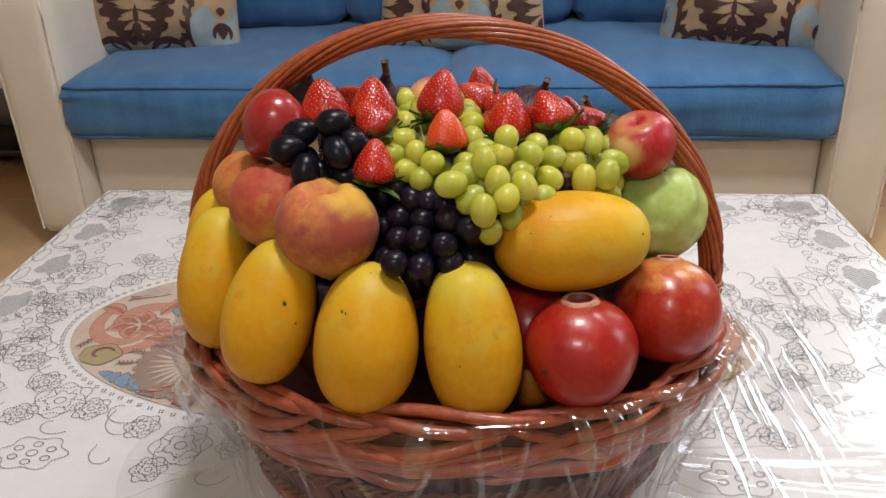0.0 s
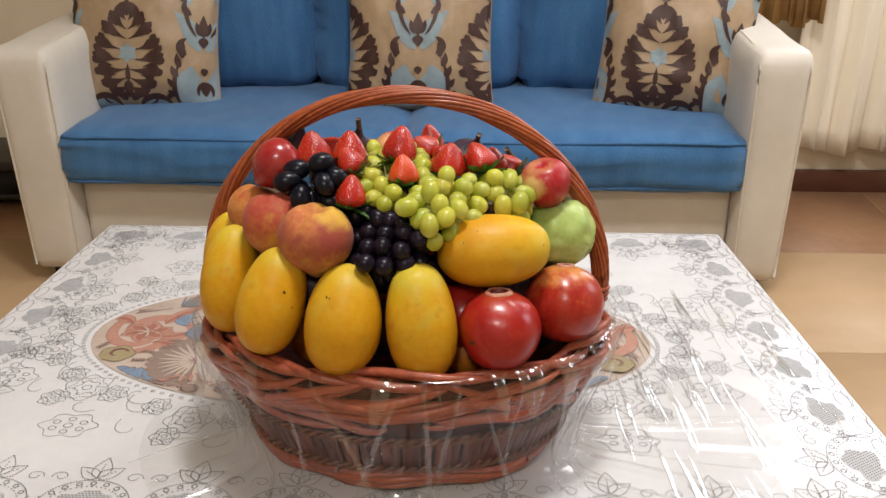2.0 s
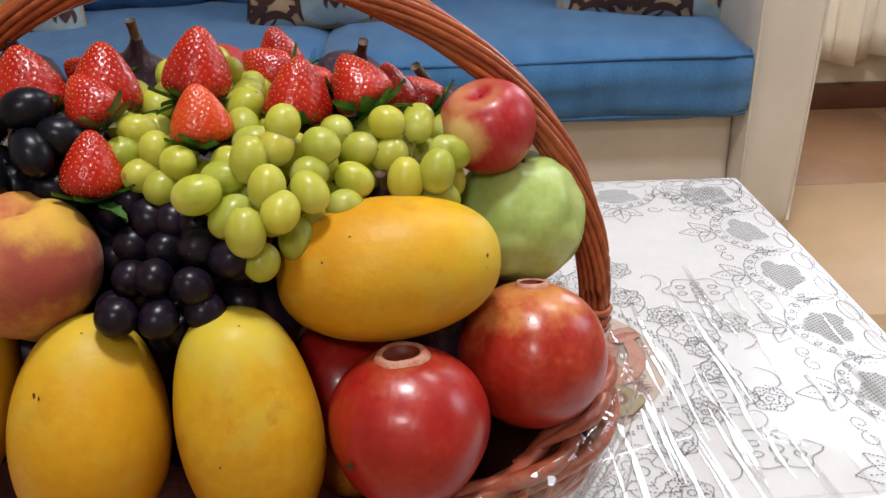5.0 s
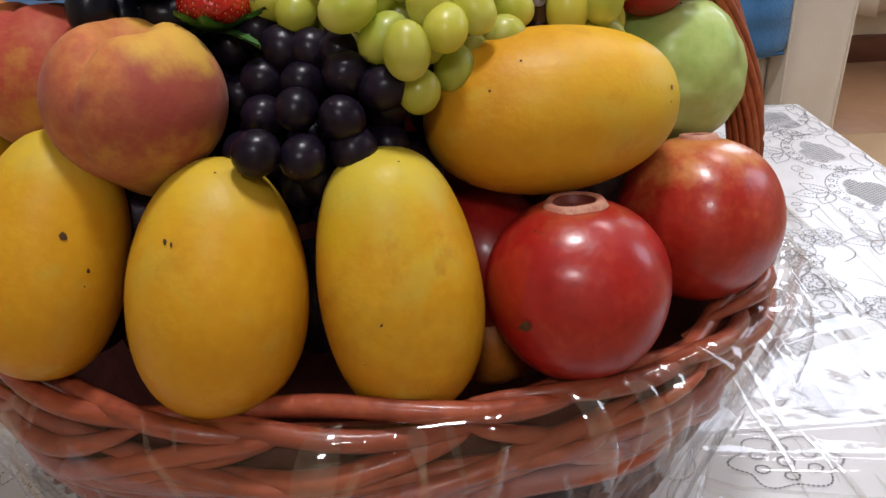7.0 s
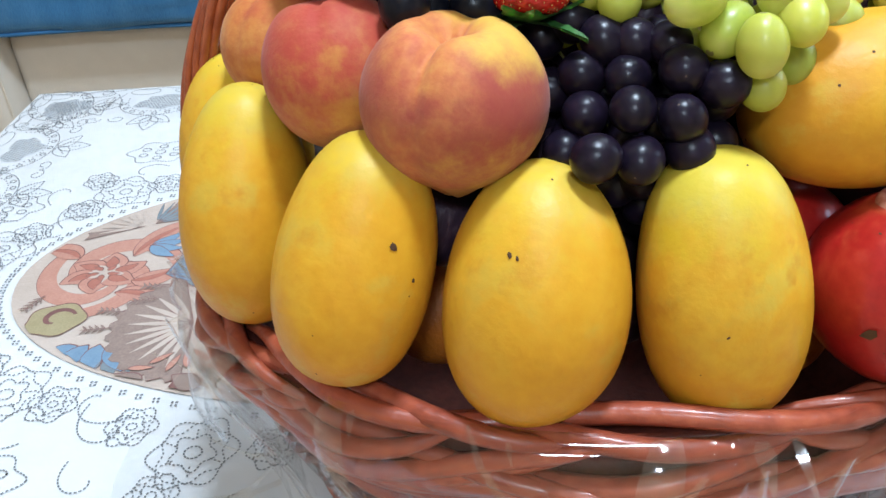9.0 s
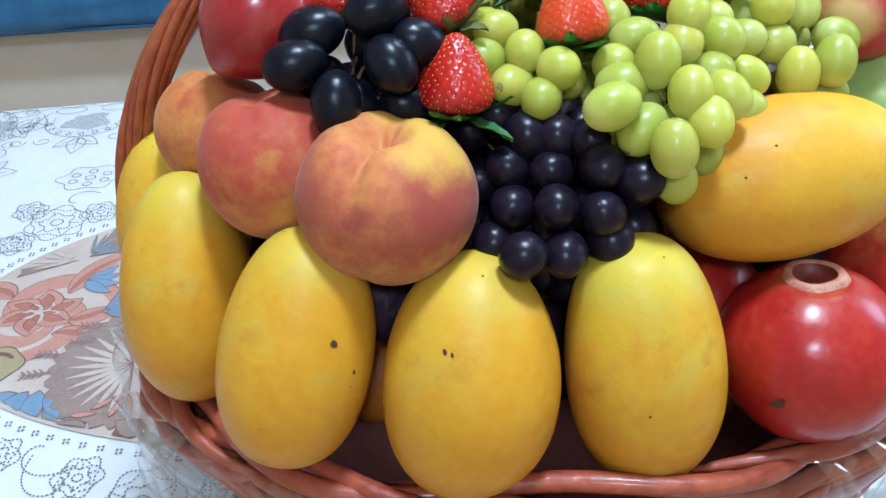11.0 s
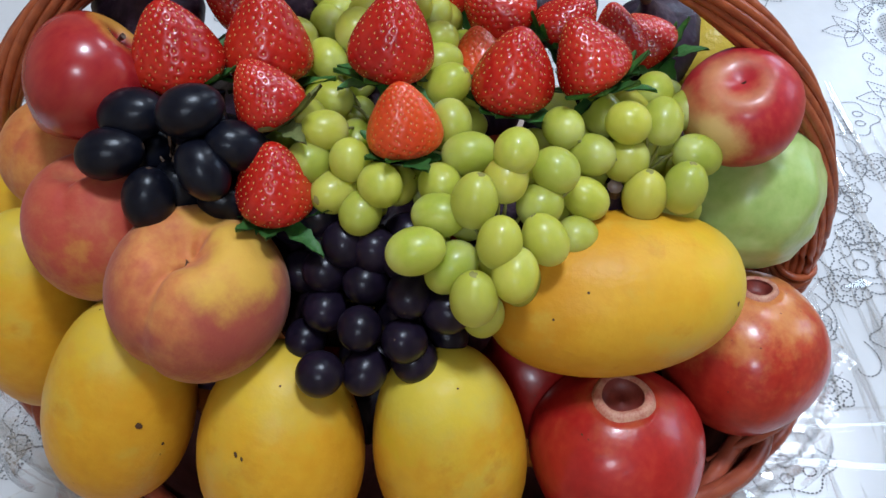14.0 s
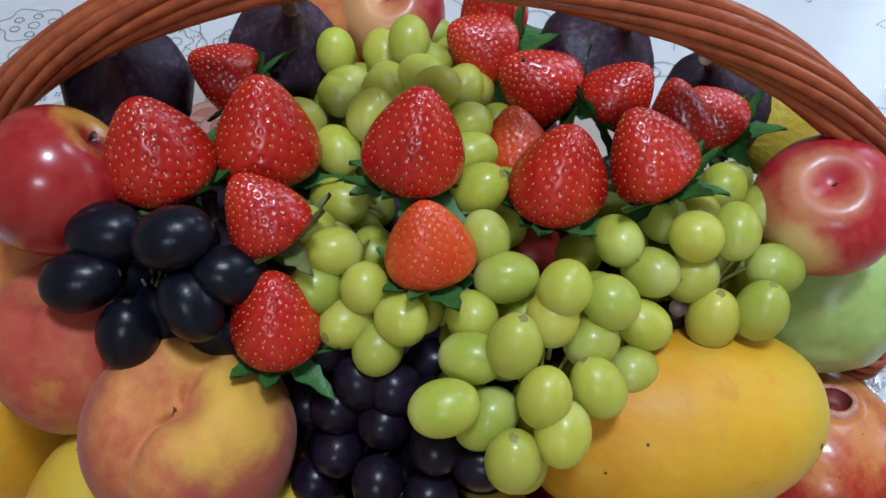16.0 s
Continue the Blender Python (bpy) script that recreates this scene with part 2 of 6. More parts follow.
M_APPLE2 = apple_skin("blushed_apple_skin", APPLE_UP, [((0.60, 0.30, 0.10), (-0.85, -0.50, 0.10), 0.019, 0.034, 1.6, 40, 0.8), ((0.66, 0.46, 0.17), (-0.60, -0.78, -0.05), 0.0225, 0.0300, 1.8, 50, 0.85), ((0.62, 0.44, 0.17), (-0.30, -0.25, 0.92), 0.0225, 0.0270, 1.2, 60, 0.4)])
M_APPLE3 = apple_skin("pale_apple_skin", (0.0, -0.40, 0.90), [((0.62, 0.34, 0.13), (-0.5, -0.7, 0.3), 0.002, 0.024, 1.6, 40, 0.9)])
def spin_for(axis, way):
    """The spin that turns a fruit's cleft, at its own +x, towards a way in the room."""
    q = Vector(axis).normalized().to_track_quat("Z", "Y").to_matrix().inverted() @ Vector(way)
    return math.degrees(math.atan2(q.y, q.x))


def peach_skin(name, cols, axis, spin, marks):
    """Downy skin with blotches: each mark is a colour, the way it faces in the room, where it starts and ends, and its strength."""
    m = mat(name, cols, 40, 0.62, 0.15, 500, spec=0.22, sub=0.06, mix=0.45, sheen=0.08, contrast=(0.32, 0.68))
    turn = (Vector(axis).normalized().to_track_quat("Z", "Y").to_matrix() @ Matrix.Rotation(radians(spin), 3, "Z")).inverted()
    for colour, way, lo, hi, wob, nsc, fac in marks:
        blush(m, turn @ Vector(way).normalized(), colour, lo, hi, wob, nsc, fac)
    return m


DARK, YELLOW = (0.26, 0.042, 0.036), (0.58, 0.35, 0.040)
PK1 = ((0.03, 0.04, 1.0), spin_for((0.03, 0.04, 1.0), (-0.45, -0.85, 0)))
PK2 = ((-0.15, 0.25, 0.95), 60)
PK3 = ((0.30, 0.45, 0.85), spin_for((0.30, 0.45, 0.85), (-0.5, -0.6, 0.2)))
M_PEACH = peach_skin("peach_skin", [(0.41, 0.105, 0.042), (0.50, 0.18, 0.052), (0.56, 0.265, 0.062)], *PK1, [
    (DARK, (0.7, -0.8, -0.2), 0.006, 0.036, 2.0, 48, 0.85), (YELLOW, (0.45, 0.05, 1), 0.024, 0.038, 2.0, 50, 0.9), (YELLOW, (0.3, -0.5, -0.8), 0.020, 0.050, 2.4, 50, 0.75), (DARK, (-1.0, -0.2, 0.1), 0.012, 0.042, 2.2, 45, 0.7)])
M_PEACH2 = peach_skin("pink_peach_skin", [(0.34, 0.076, 0.042), (0.42, 0.13, 0.054), (0.48, 0.21, 0.066)], *PK2, [
    ((0.36, 0.042, 0.028), (-0.2, -0.5, 0.7), -0.02, 0.040, 2.4, 48, 0.85), (YELLOW, (0.2, -0.8, -0.6), 0.006, 0.050, 2.6, 55, 0.55)])
M_PEACH3 = peach_skin("orange_peach_skin", [(0.37, 0.10, 0.026), (0.46, 0.17, 0.036), (0.52, 0.235, 0.052)], *PK3, [
    ((0.36, 0.05, 0.03), (0.6, -0.3, 0.8), 0.0, 0.045, 2.6, 65, 0.6)])
M_ORANGE = mat("orange_skin", [(0.50, 0.14, 0.01), (0.58, 0.19, 0.015)], 40, 0.4, 0.5, 400)
M_LEMON = mat("lemon_skin", [(0.58, 0.42, 0.03), (0.66, 0.50, 0.06)], 40, 0.4, 0.4, 300)
M_FIG = mat("fig_skin", [(0.010, 0.006, 0.012), (0.032, 0.016, 0.030), (0.12, 0.08, 0.095)], 70, 0.46, 0.35, 220, spec=0.25, mix=0.5, contrast=(0.32, 0.75), stretch=(1, 1, 0.22))
M_FIGSTEM = mat("fig_stem", [(0.045, 0.022, 0.018), (0.13, 0.085, 0.05)], 120, 0.6, stretch=(1, 1, 0.5))
M_STRAW = mat("strawberry_flesh", [(0.25, 0.004, 0.003), (0.39, 0.010, 0.004), (0.48, 0.030, 0.007)], 40, 0.26, 0.1, 300, sub=0.06, coat=0.10, mix=0.3)
blush(M_STRAW, (0, 0, -1), (0.48, 0.07, 0.02), 0.012, 0.034, 0.8, 60, 0.6)
M_STRAWO = mat("orange_strawberry_flesh", [(0.50, 0.034, 0.004), (0.60, 0.075, 0.008)], 40, 0.28, 0.1, 300, sub=0.12, coat=0.10, mix=0.3)
M_SEED = mat("straw_seed", [(0.50, 0.24, 0.05), (0.68, 0.44, 0.12)], 300, 0.45)
M_LEAF = mat("calyx_green", [(0.026, 0.080, 0.014), (0.065, 0.165, 0.030)], 120, 0.5, 0.3, 300, sub=0.1, subr=(0.4, 1, 0.2))
M_LEAFD = mat("dry_calyx", [(0.10, 0.12, 0.03), (0.18, 0.19, 0.06)], 120, 0.6, 0.3, 300)
M_GRAPE = mat("green_grape_skin", [(0.36, 0.43, 0.030), (0.53, 0.56, 0.055), (0.70, 0.68, 0.14)], 55, 0.38, 0.06, 160, spec=0.5, sub=0.7, subr=(0.9, 1, 0.25), mix=0.3, contrast=(0.28, 0.72), coat=0.12)
M_GRAPE.node_tree.nodes["Principled BSDF"].inputs["Subsurface Scale"].default_value = 0.010
vary(M_GRAPE, (0.66, 0.58, 0.08), 0.75)
vary(M_GRAPE, (0.20, 0.31, 0.05), 0.45, 5.3)
blush(M_GRAPE, (0, 0, -1), (0.66, 0.68, 0.24), 0.002, 0.012, 1.2, 90, 0.5)


def glow_through(m, colour, share):
    """Light that falls on the far side of a thin-skinned berry shines through it."""
    n, l = m.node_tree.nodes, m.node_tree.links
    tr, mx = n.new("ShaderNodeBsdfTranslucent"), n.new("ShaderNodeMixShader")
    tr.inputs[0].default_value = (*colour, 1)
    mx.inputs[0].default_value = share
    l.new(n["Principled BSDF"].outputs[0], mx.inputs[1])
    l.new(tr.outputs[0], mx.inputs[2])
    l.new(mx.outputs[0], n["Material Output"].inputs[0])


glow_through(M_GRAPE, (0.86, 0.87, 0.16), 0.25)
M_STEM = mat("grape_stem", [(0.24, 0.26, 0.06), (0.36, 0.33, 0.11)], 120, 0.6)
M_SCAR = mat("grape_scar", [(0.20, 0.19, 0.045), (0.28, 0.25, 0.07)], 200, 0.6)
M_BLACK = mat("black_grape_skin", [(0.004, 0.004, 0.008), (0.007, 0.008, 0.014), (0.035, 0.038, 0.055)], 40, 0.30, 0.12, 160, spec=0.22, mix=0.45, contrast=(0.42, 0.9))
M_PURPLE = mat("purple_grape_skin", [(0.006, 0.004, 0.009), (0.013, 0.008, 0.018), (0.036, 0.028, 0.046)], 45, 0.30, 0.12, 160, spec=0.24, mix=0.45, contrast=(0.38, 0.9))


def film_material(name, base, grazing, rough):
    m = bpy.data.materials.new(name)
    m.use_nodes = True
    n, l = m.node_tree.nodes, m.node_tree.links
    n.remove(n["Principled BSDF"])
    clear, gloss, mx, fr = n.new("ShaderNodeBsdfTransparent"), n.new("ShaderNodeBsdfGlossy"), n.new("ShaderNodeMixShader"), n.new("ShaderNodeLayerWeight")
    clear.inputs[0].default_value = (0.992, 0.992, 0.992, 1)
    gloss.inputs["Roughness"].default_value = rough
    power, scale = n.new("ShaderNodeMath"), n.new("ShaderNodeMath")
    power.operation, power.inputs[1].default_value = "POWER", 4.0
    scale.operation, scale.inputs[1].default_value, scale.inputs[2].default_value = "MULTIPLY_ADD", grazing, base
    l.new(fr.outputs["Facing"], power.inputs[0])
    l.new(power.outputs[0], scale.inputs[0])
    noi, bn = n.new("ShaderNodeTexNoise"), n.new("ShaderNodeBump")
    noi.inputs["Scale"].default_value, noi.inputs["Detail"].default_value = 26, 3
    co = n.new("ShaderNodeTexCoord")
    l.new(co.outputs["Object"], noi.inputs["Vector"])
    bn.inputs["Strength"].default_value, bn.inputs["Distance"].default_value = 0.25, 0.004
    l.new(noi.outputs[0], bn.inputs["Height"])
    l.new(bn.outputs[0], gloss.inputs["Normal"])
    l.new(scale.outputs[0], mx.inputs[0])
    l.new(clear.outputs[0], mx.inputs[1])
    l.new(gloss.outputs[0], mx.inputs[2])
    l.new(mx.outputs[0], n["Material Output"].inputs[0])
    return m


M_FILM = film_material("clear_cellophane", 0.062, 0.5, 0.05)
M_FOLD = film_material("folded_cellophane", 0.16, 0.5, 0.08)
M_STREAK = film_material("creased_cellophane", 0.22, 0.4, 0.10)


# ---- mesh helpers ----
def grid_mesh(name, P, closed_u=False, closed_v=False, mats=(), smooth=True):
    """A mesh from a grid of points P[u][v]."""
    P = np.asarray(P, float)
    nu, nv = P.shape[:2]
    faces = []
    for i in range(nu if closed_u else nu - 1):
        for j in range(nv if closed_v else nv - 1):
            a, b = i, (i + 1) % nu
            c, d = j, (j + 1) % nv
            faces.append((a * nv + c, b * nv + c, b * nv + d, a * nv + d))
    return raw_mesh(name, P.reshape(-1, 3), faces, mats, smooth)


def raw_mesh(name, verts, faces, mats=(), smooth=True):
    me = bpy.data.meshes.new(name)
    me.from_pydata([tuple(map(float, v)) for v in verts], [], [tuple(map(int, f)) for f in faces])
    for m in mats:
        me.materials.append(m)
    if smooth:
        me.polygons.foreach_set("use_smooth", [True] * len(me.polygons))
    me.update()
    return me


def bm_mesh(name, bm, mats=(), smooth=False):
    bmesh.ops.recalc_face_normals(bm, faces=bm.faces)
    me = bpy.data.meshes.new(name)
    bm.to_mesh(me)
    bm.free()
    for m in mats:
        me.materials.append(m)
    if smooth:
        me.polygons.foreach_set("use_smooth", [True] * len(me.polygons))
    return me


def thing(name, label, category, at=(0, 0, 0), group="", data=None, kind=""):
    ob = new(name, data)
    ob.location = at
    return tagged(ob, label, category, group, kind)


def part(name, me, parent, label="", at=None):
    ob = new(name, me)
    ob.parent = parent
    if at is not None:
        ob.matrix_local = at
    if label:
        ob["label"] = label
    return ob


def box_mesh(name, lo, hi, mats, bevel=0.0, seg=2, smooth=True):
    bm = bmesh.new()
    bmesh.ops.create_cube(bm, size=1)
    for v in bm.verts:
        v.co = Vector([(lo[k] + hi[k]) / 2 + v.co[k] * (hi[k] - lo[k]) for k in range(3)])
    if bevel:
        bmesh.ops.bevel(bm, geom=bm.edges[:], offset=bevel, segments=seg, affect="EDGES", profile=0.5)
    return bm_mesh(name, bm, mats, smooth and bevel > 0)


def tube_points(path, r, k=8, flat=1.0):
    """Rings of a tube round a path; r is a number or one per point."""
    path = np.asarray(path, float)
    n = len(path)
    r = np.broadcast_to(np.asarray(r, float), (n,))
    tan = np.gradient(path, axis=0)
    tan /= np.linalg.norm(tan, axis=1)[:, None] + 1e-12
    ref = np.array([0, 0, 1.0])
    side = np.cross(tan, ref)
    weak = np.linalg.norm(side, axis=1) < 0.15
    side[weak] = np.cross(tan[weak], [0, 1.0, 0])
    side /= np.linalg.norm(side, axis=1)[:, None]
    up = np.cross(side, tan)
    a = np.linspace(0, 2 * np.pi, k, endpoint=False)
    return path[:, None] + r[:, None, None] * (np.cos(a)[None, :, None] * side[:, None] + flat * np.sin(a)[None, :, None] * up[:, None])


def tube(name, path, r, mats, k=8, cap=True, closed=False):
    P = tube_points(path, r, k)
    n = len(P)
    verts = P.reshape(-1, 3).tolist()
    faces = []
    for i in range(n if closed else n - 1):
        for j in range(k):
            a, b = i, (i + 1) % n
            faces.append((a * k + j, b * k + j, b * k + (j + 1) % k, a * k + (j + 1) % k))
    if cap and not closed:
        faces.append(tuple(range(k))[::-1])
        faces.append(tuple((n - 1) * k + j for j in range(k)))
    return raw_mesh(name, verts, faces, mats)


def revolve(name, prof, mats, nu=40, nv=28, warp=None):
    """A closed fruit body: prof(t) gives radius and height for t from 0 at the foot to 1 at the top."""
    t = np.linspace(0, 1, nv)
    rz = np.array([prof(x) for x in t])
    a = np.linspace(0, 2 * np.pi, nu, endpoint=False)
    P = np.stack([rz[None, :, 0] * np.cos(a)[:, None], rz[None, :, 0] * np.sin(a)[:, None], np.broadcast_to(rz[None, :, 1], (nu, nv))], -1)
    if warp is not None:
        P = warp(P, a[:, None], t[None, :])
    body = P[:, 1:-1]
    nb = nv - 2
    verts = body.reshape(-1, 3).tolist() + [P[:, 0].mean(0).tolist(), P[:, -1].mean(0).tolist()]
    faces = []
    for i in range(nu):
        b = (i + 1) % nu
        for j in range(nb - 1):
            faces.append((i * nb + j, b * nb + j, b * nb + j + 1, i * nb + j + 1))
        faces.append((b * nb, i * nb, nu * nb))
        faces.append((i * nb + nb - 1, b * nb + nb - 1, nu * nb + 1))
    return raw_mesh(name, verts, faces, mats)


def aim(at, axis, spin=0.0, scale=1.0):
    """A pose whose z axis lies along the given axis."""
    q = Vector(axis).normalized().to_track_quat("Z", "Y")
    return Matrix.Translation(at) @ q.to_matrix().to_4x4() @ Matrix.Rotation(radians(spin), 4, "Z") @ Matrix.Scale(scale, 4)


def bumps(P, amount, scale, seed=0.0):
    """Uneven shape: moves points along their direction from the middle."""
    flat = P.reshape(-1, 3)
    out = np.empty_like(flat)
    for i, p in enumerate(flat):
        v = Vector(p)
        out[i] = p * (1 + amount * noise.noise(v * scale + Vector((seed, seed * 1.7, 0))))
    return out.reshape(P.shape)


# ---- the room ----
def slab(name, lo, hi, m, label, cat, kind="structure"):
    return tagged(new(name, box_mesh(name, lo, hi, [m])), label, cat, kind=kind)


floor = slab("floor", (-2.4, -2.6, -0.06), (3.4, 3.4, -0.0018), M_GROUT, "beige and brown ceramic tiled floor with thin joints", "floor")
slab("ceiling", (-2.4, -2.6, 2.70), (3.4, 3.4, 2.78), M_CEIL, "plain off-white painted ceiling", "ceiling")
slab("wall_west", (-2.4, -2.6, -0.006), (-2.25, 3.4, 2.70), M_WALL, "plain cream painted wall", "wall")
slab("wall_south", (-2.25, -2.6, -0.006), (3.2, -2.45, 2.70), M_WALL, "plain cream painted wall behind the camera", "wall")


def wall_with_opening(name, axis, a0, a1, o0, o1, z0, z1, d0, d1):
    """A wall along x ('x') or y ('y') from a0 to a1, with an opening from o0 to o1 and z0 to z1."""
    bm = bmesh.new()
    for lo, hi, b, t in ((a0, o0, -0.006, 2.70), (o1, a1, -0.006, 2.70), (o0, o1, -0.006, z0), (o0, o1, z1, 2.70)):
        made = bmesh.ops.create_cube(bm, size=1)["verts"]
        for v in made:
            s = lo + (v.co.x + 0.5) * (hi - lo)
            d = d0 + (v.co.y + 0.5) * (d1 - d0)
            z = b + (v.co.z + 0.5) * (t - b)
            v.co = Vector((s, d, z)) if axis == "x" else Vector((d, s, z))
    return tagged(new(name, bm_mesh(name, bm, [M_WALL])), "cream painted wall with a window opening", "wall", kind="structure")


wall_with_opening("wall_north", "x", -2.25, 3.2, 1.55, 2.25, 1.20, 2.10, 3.13, 3.4)
wall_with_opening("wall_east", "y", -2.6, 3.4, 1.35, 2.25, 1.35, 2.45, 3.2, 3.4)
tagged(new("baseboard", box_mesh("baseboard", (-2.25, 3.112, -0.006), (3.2, 3.129, 0.078), [M_BASE], 0.004)), "dark reddish brown skirting board along the wall", "baseboard", kind="structure")


# ---- sofa ----
def cushion_mesh(name, lo, hi, mats, round_=0.05, puff=0.012, seed=0.0, nx=26, ny=20, nz=9, wrinkle=0.0):
    """A padded block: a rounded box whose faces swell, with soft creases."""
    bm = bmesh.new()
    bmesh.ops.create_cube(bm, size=2)
    bmesh.ops.subdivide_edges(bm, edges=bm.edges[:], cuts=17, use_grid_fill=True)
    h = [(hi[k] - lo[k]) / 2 for k in range(3)]
    c = [(hi[k] + lo[k]) / 2 for k in range(3)]
    for v in bm.verts:
        u = v.co.copy()
        p = Vector([u[k] * h[k] for k in range(3)])
        core = Vector([max(-(h[k] - round_), min(h[k] - round_, p[k])) for k in range(3)])
        d = p - core
        p = core + (d.normalized() * round_ if d.length > 1e-6 else d)
        for k in range(3):
            i, j = (k + 1) % 3, (k + 2) % 3
            if abs(u[k]) > 0.99:
                p[k] += math.copysign(puff, u[k]) * (1 - u[i] ** 2) * (1 - u[j] ** 2)
        n = noise.noise(p * 7 + Vector((seed, seed, 0))) * 0.004 + noise.noise(p * 19 + Vector((seed, seed, 0))) * 0.0025
        if wrinkle:
            edge = max(abs(u.x), abs(u.z)) ** 5
            n += wrinkle * edge * math.sin(30 * u.z + 9 * u.x + seed * 5 + 4 * noise.noise(u * 3)) * 0.008 + 0.012 * noise.noise(u * 2.2 + Vector((seed, 0, 0)))
        v.co = Vector(c) + p + Vector((n, n, n)) * 0.6
    return bm_mesh(name, bm, mats, True)


SY = 2.29
sofa = thing("sofa", "cream leatherette three-seat sofa with blue seat and back cushions", "sofa", (0.18, 2.7, 0))
I_S = Matrix.Translation((-0.18, -2.7, -0.016))
I_FOOT = Matrix.Translation((-0.18, -2.7, 0))


def sofa_part(name, me, label=""):
    return part(name, me, sofa, label, I_FOOT if name == "foot" else I_S)


def arm_mesh(x_in, x_out, side):
    """A padded block arm with softly rounded edges, a little wider at the top."""
    me = cushion_mesh("arm", (min(x_in, x_out), SY - 0.022, 0.05), (max(x_in, x_out), SY + 0.79, 0.668), [M_SOFA], 0.030, 0.006, 20.0 + side)
    for v in me.vertices:
        f = v.co.z / 0.66
        if abs(v.co.x - x_out) < abs(v.co.x - x_in):
            v.co.x += side * 0.016 * f
        v.co.z += 0.045 * max(0.0, v.co.y - SY - 0.1) * max(0, f - 0.5) * 2
    return me


for x_in, x_out, side in ((-0.700, -0.845, -1), (1.060, 1.190, 1)):
    arm = sofa_part("arm", arm_mesh(x_in, x_out, side), "cream padded arm with piped edges")
    for xx in (x_in, x_out + side * 0.018):
        zz = np.linspace(0.07, 0.63, 14)
        path = [((x_in + side * 0.010) if xx == x_in else x_out + side * (0.016 * z / 0.66 - 0.010), SY - 0.017, z) for z in zz]
        path += [(path[-1][0] + (side * 0.01 if xx == x_in else -side * 0.01), SY + 0.012, 0.660)] + [(path[-1][0] + (side * 0.012 if xx == x_in else -side * 0.012), SY + q, 0.668 + 0.045 * max(0, q - 0.1)) for q in (0.2, 0.4, 0.6)]
        part("piping", tube("piping", path, 0.0035, [M_PIPING], 6), arm)
    for yy in (SY + 0.03, SY + 0.72):
        sofa_part("foot", box_mesh("foot", (min(x_in, x_out) + 0.03, yy, -0.006), (max(x_in, x_out) - 0.03, yy + 0.07, 0.052), [M_FOOT], 0.005), "short black foot")
sofa_part("base", box_mesh("base", (-0.699, SY + 0.035, 0.030), (1.059, SY + 0.78, 0.300), [M_SOFA], 0.02, 3), "cream front panel")
sofa_part("back_frame", box_mesh("back_frame", (-0.85, SY + 0.70, 0.05), (1.19, SY + 0.80, 0.80), [M_SOFA], 0.03, 4))
for lo, hi, s in ((-0.720, 0.190, 1.0), (0.193, 1.078, 5.0)):
    sc = sofa_part("seat_cushion", cushion_mesh("seat_cushion", (lo, SY - 0.035, 0.302), (hi, SY + 0.70, 0.455), [M_BLUE], 0.045, 0.012, s, wrinkle=0.35), "blue cotton seat cushion with piped edges")
    for z in (0.438, 0.318):
        path = [(lo + 0.03, SY + 0.3, z), (lo + 0.008, SY + 0.05, z), (lo + 0.02, SY - 0.02, z)] + [(x, SY - 0.031, z + 0.002 * math.sin(9 * x)) for x in np.linspace(lo + 0.06, hi - 0.06, 12)] + [(hi - 0.02, SY - 0.02, z), (hi - 0.008, SY + 0.05, z), (hi - 0.03, SY + 0.3, z)]
        part("piping", tube("piping", path, 0.004, [M_BLUEP], 6), sc, "dark blue piping")
for lo, hi, s in ((-0.72, -0.115, 2.0), (-0.105, 0.495, 7.0), (0.508, 1.09, 11.0)):
    c = part("back_cushion", cushion_mesh("back_cushion", (lo, SY + 0.43, 0.452), (hi, SY + 0.66, 0.93), [M_BLUE], 0.06, 0.03, s, wrinkle=1.0), sofa, "plump blue cotton back cushion", I_S)


# damask fabric of the throw pillows: leaf and scroll shapes laid on the swelling cover
def drop(x, y, ang, length, width, curl=0.0, n=9, club=0.75):
    """A leaf: outline points of a teardrop that starts at (x, y) and bends by curl."""
    left, right = [], []
    a, px, py = ang, x, y
    for i in range(n):
        t = i / (n - 1)
        w = width * math.sin(math.pi * min(1, t ** club)) * 0.5 + width * 0.04
        left.append((px - math.sin(a) * w, py + math.cos(a) * w))
        right.append((px + math.sin(a) * w, py - math.cos(a) * w))
        px, py = px + math.cos(a) * length / (n - 1), py + math.sin(a) * length / (n - 1)
        a += curl / (n - 1)
    return left + right[::-1]


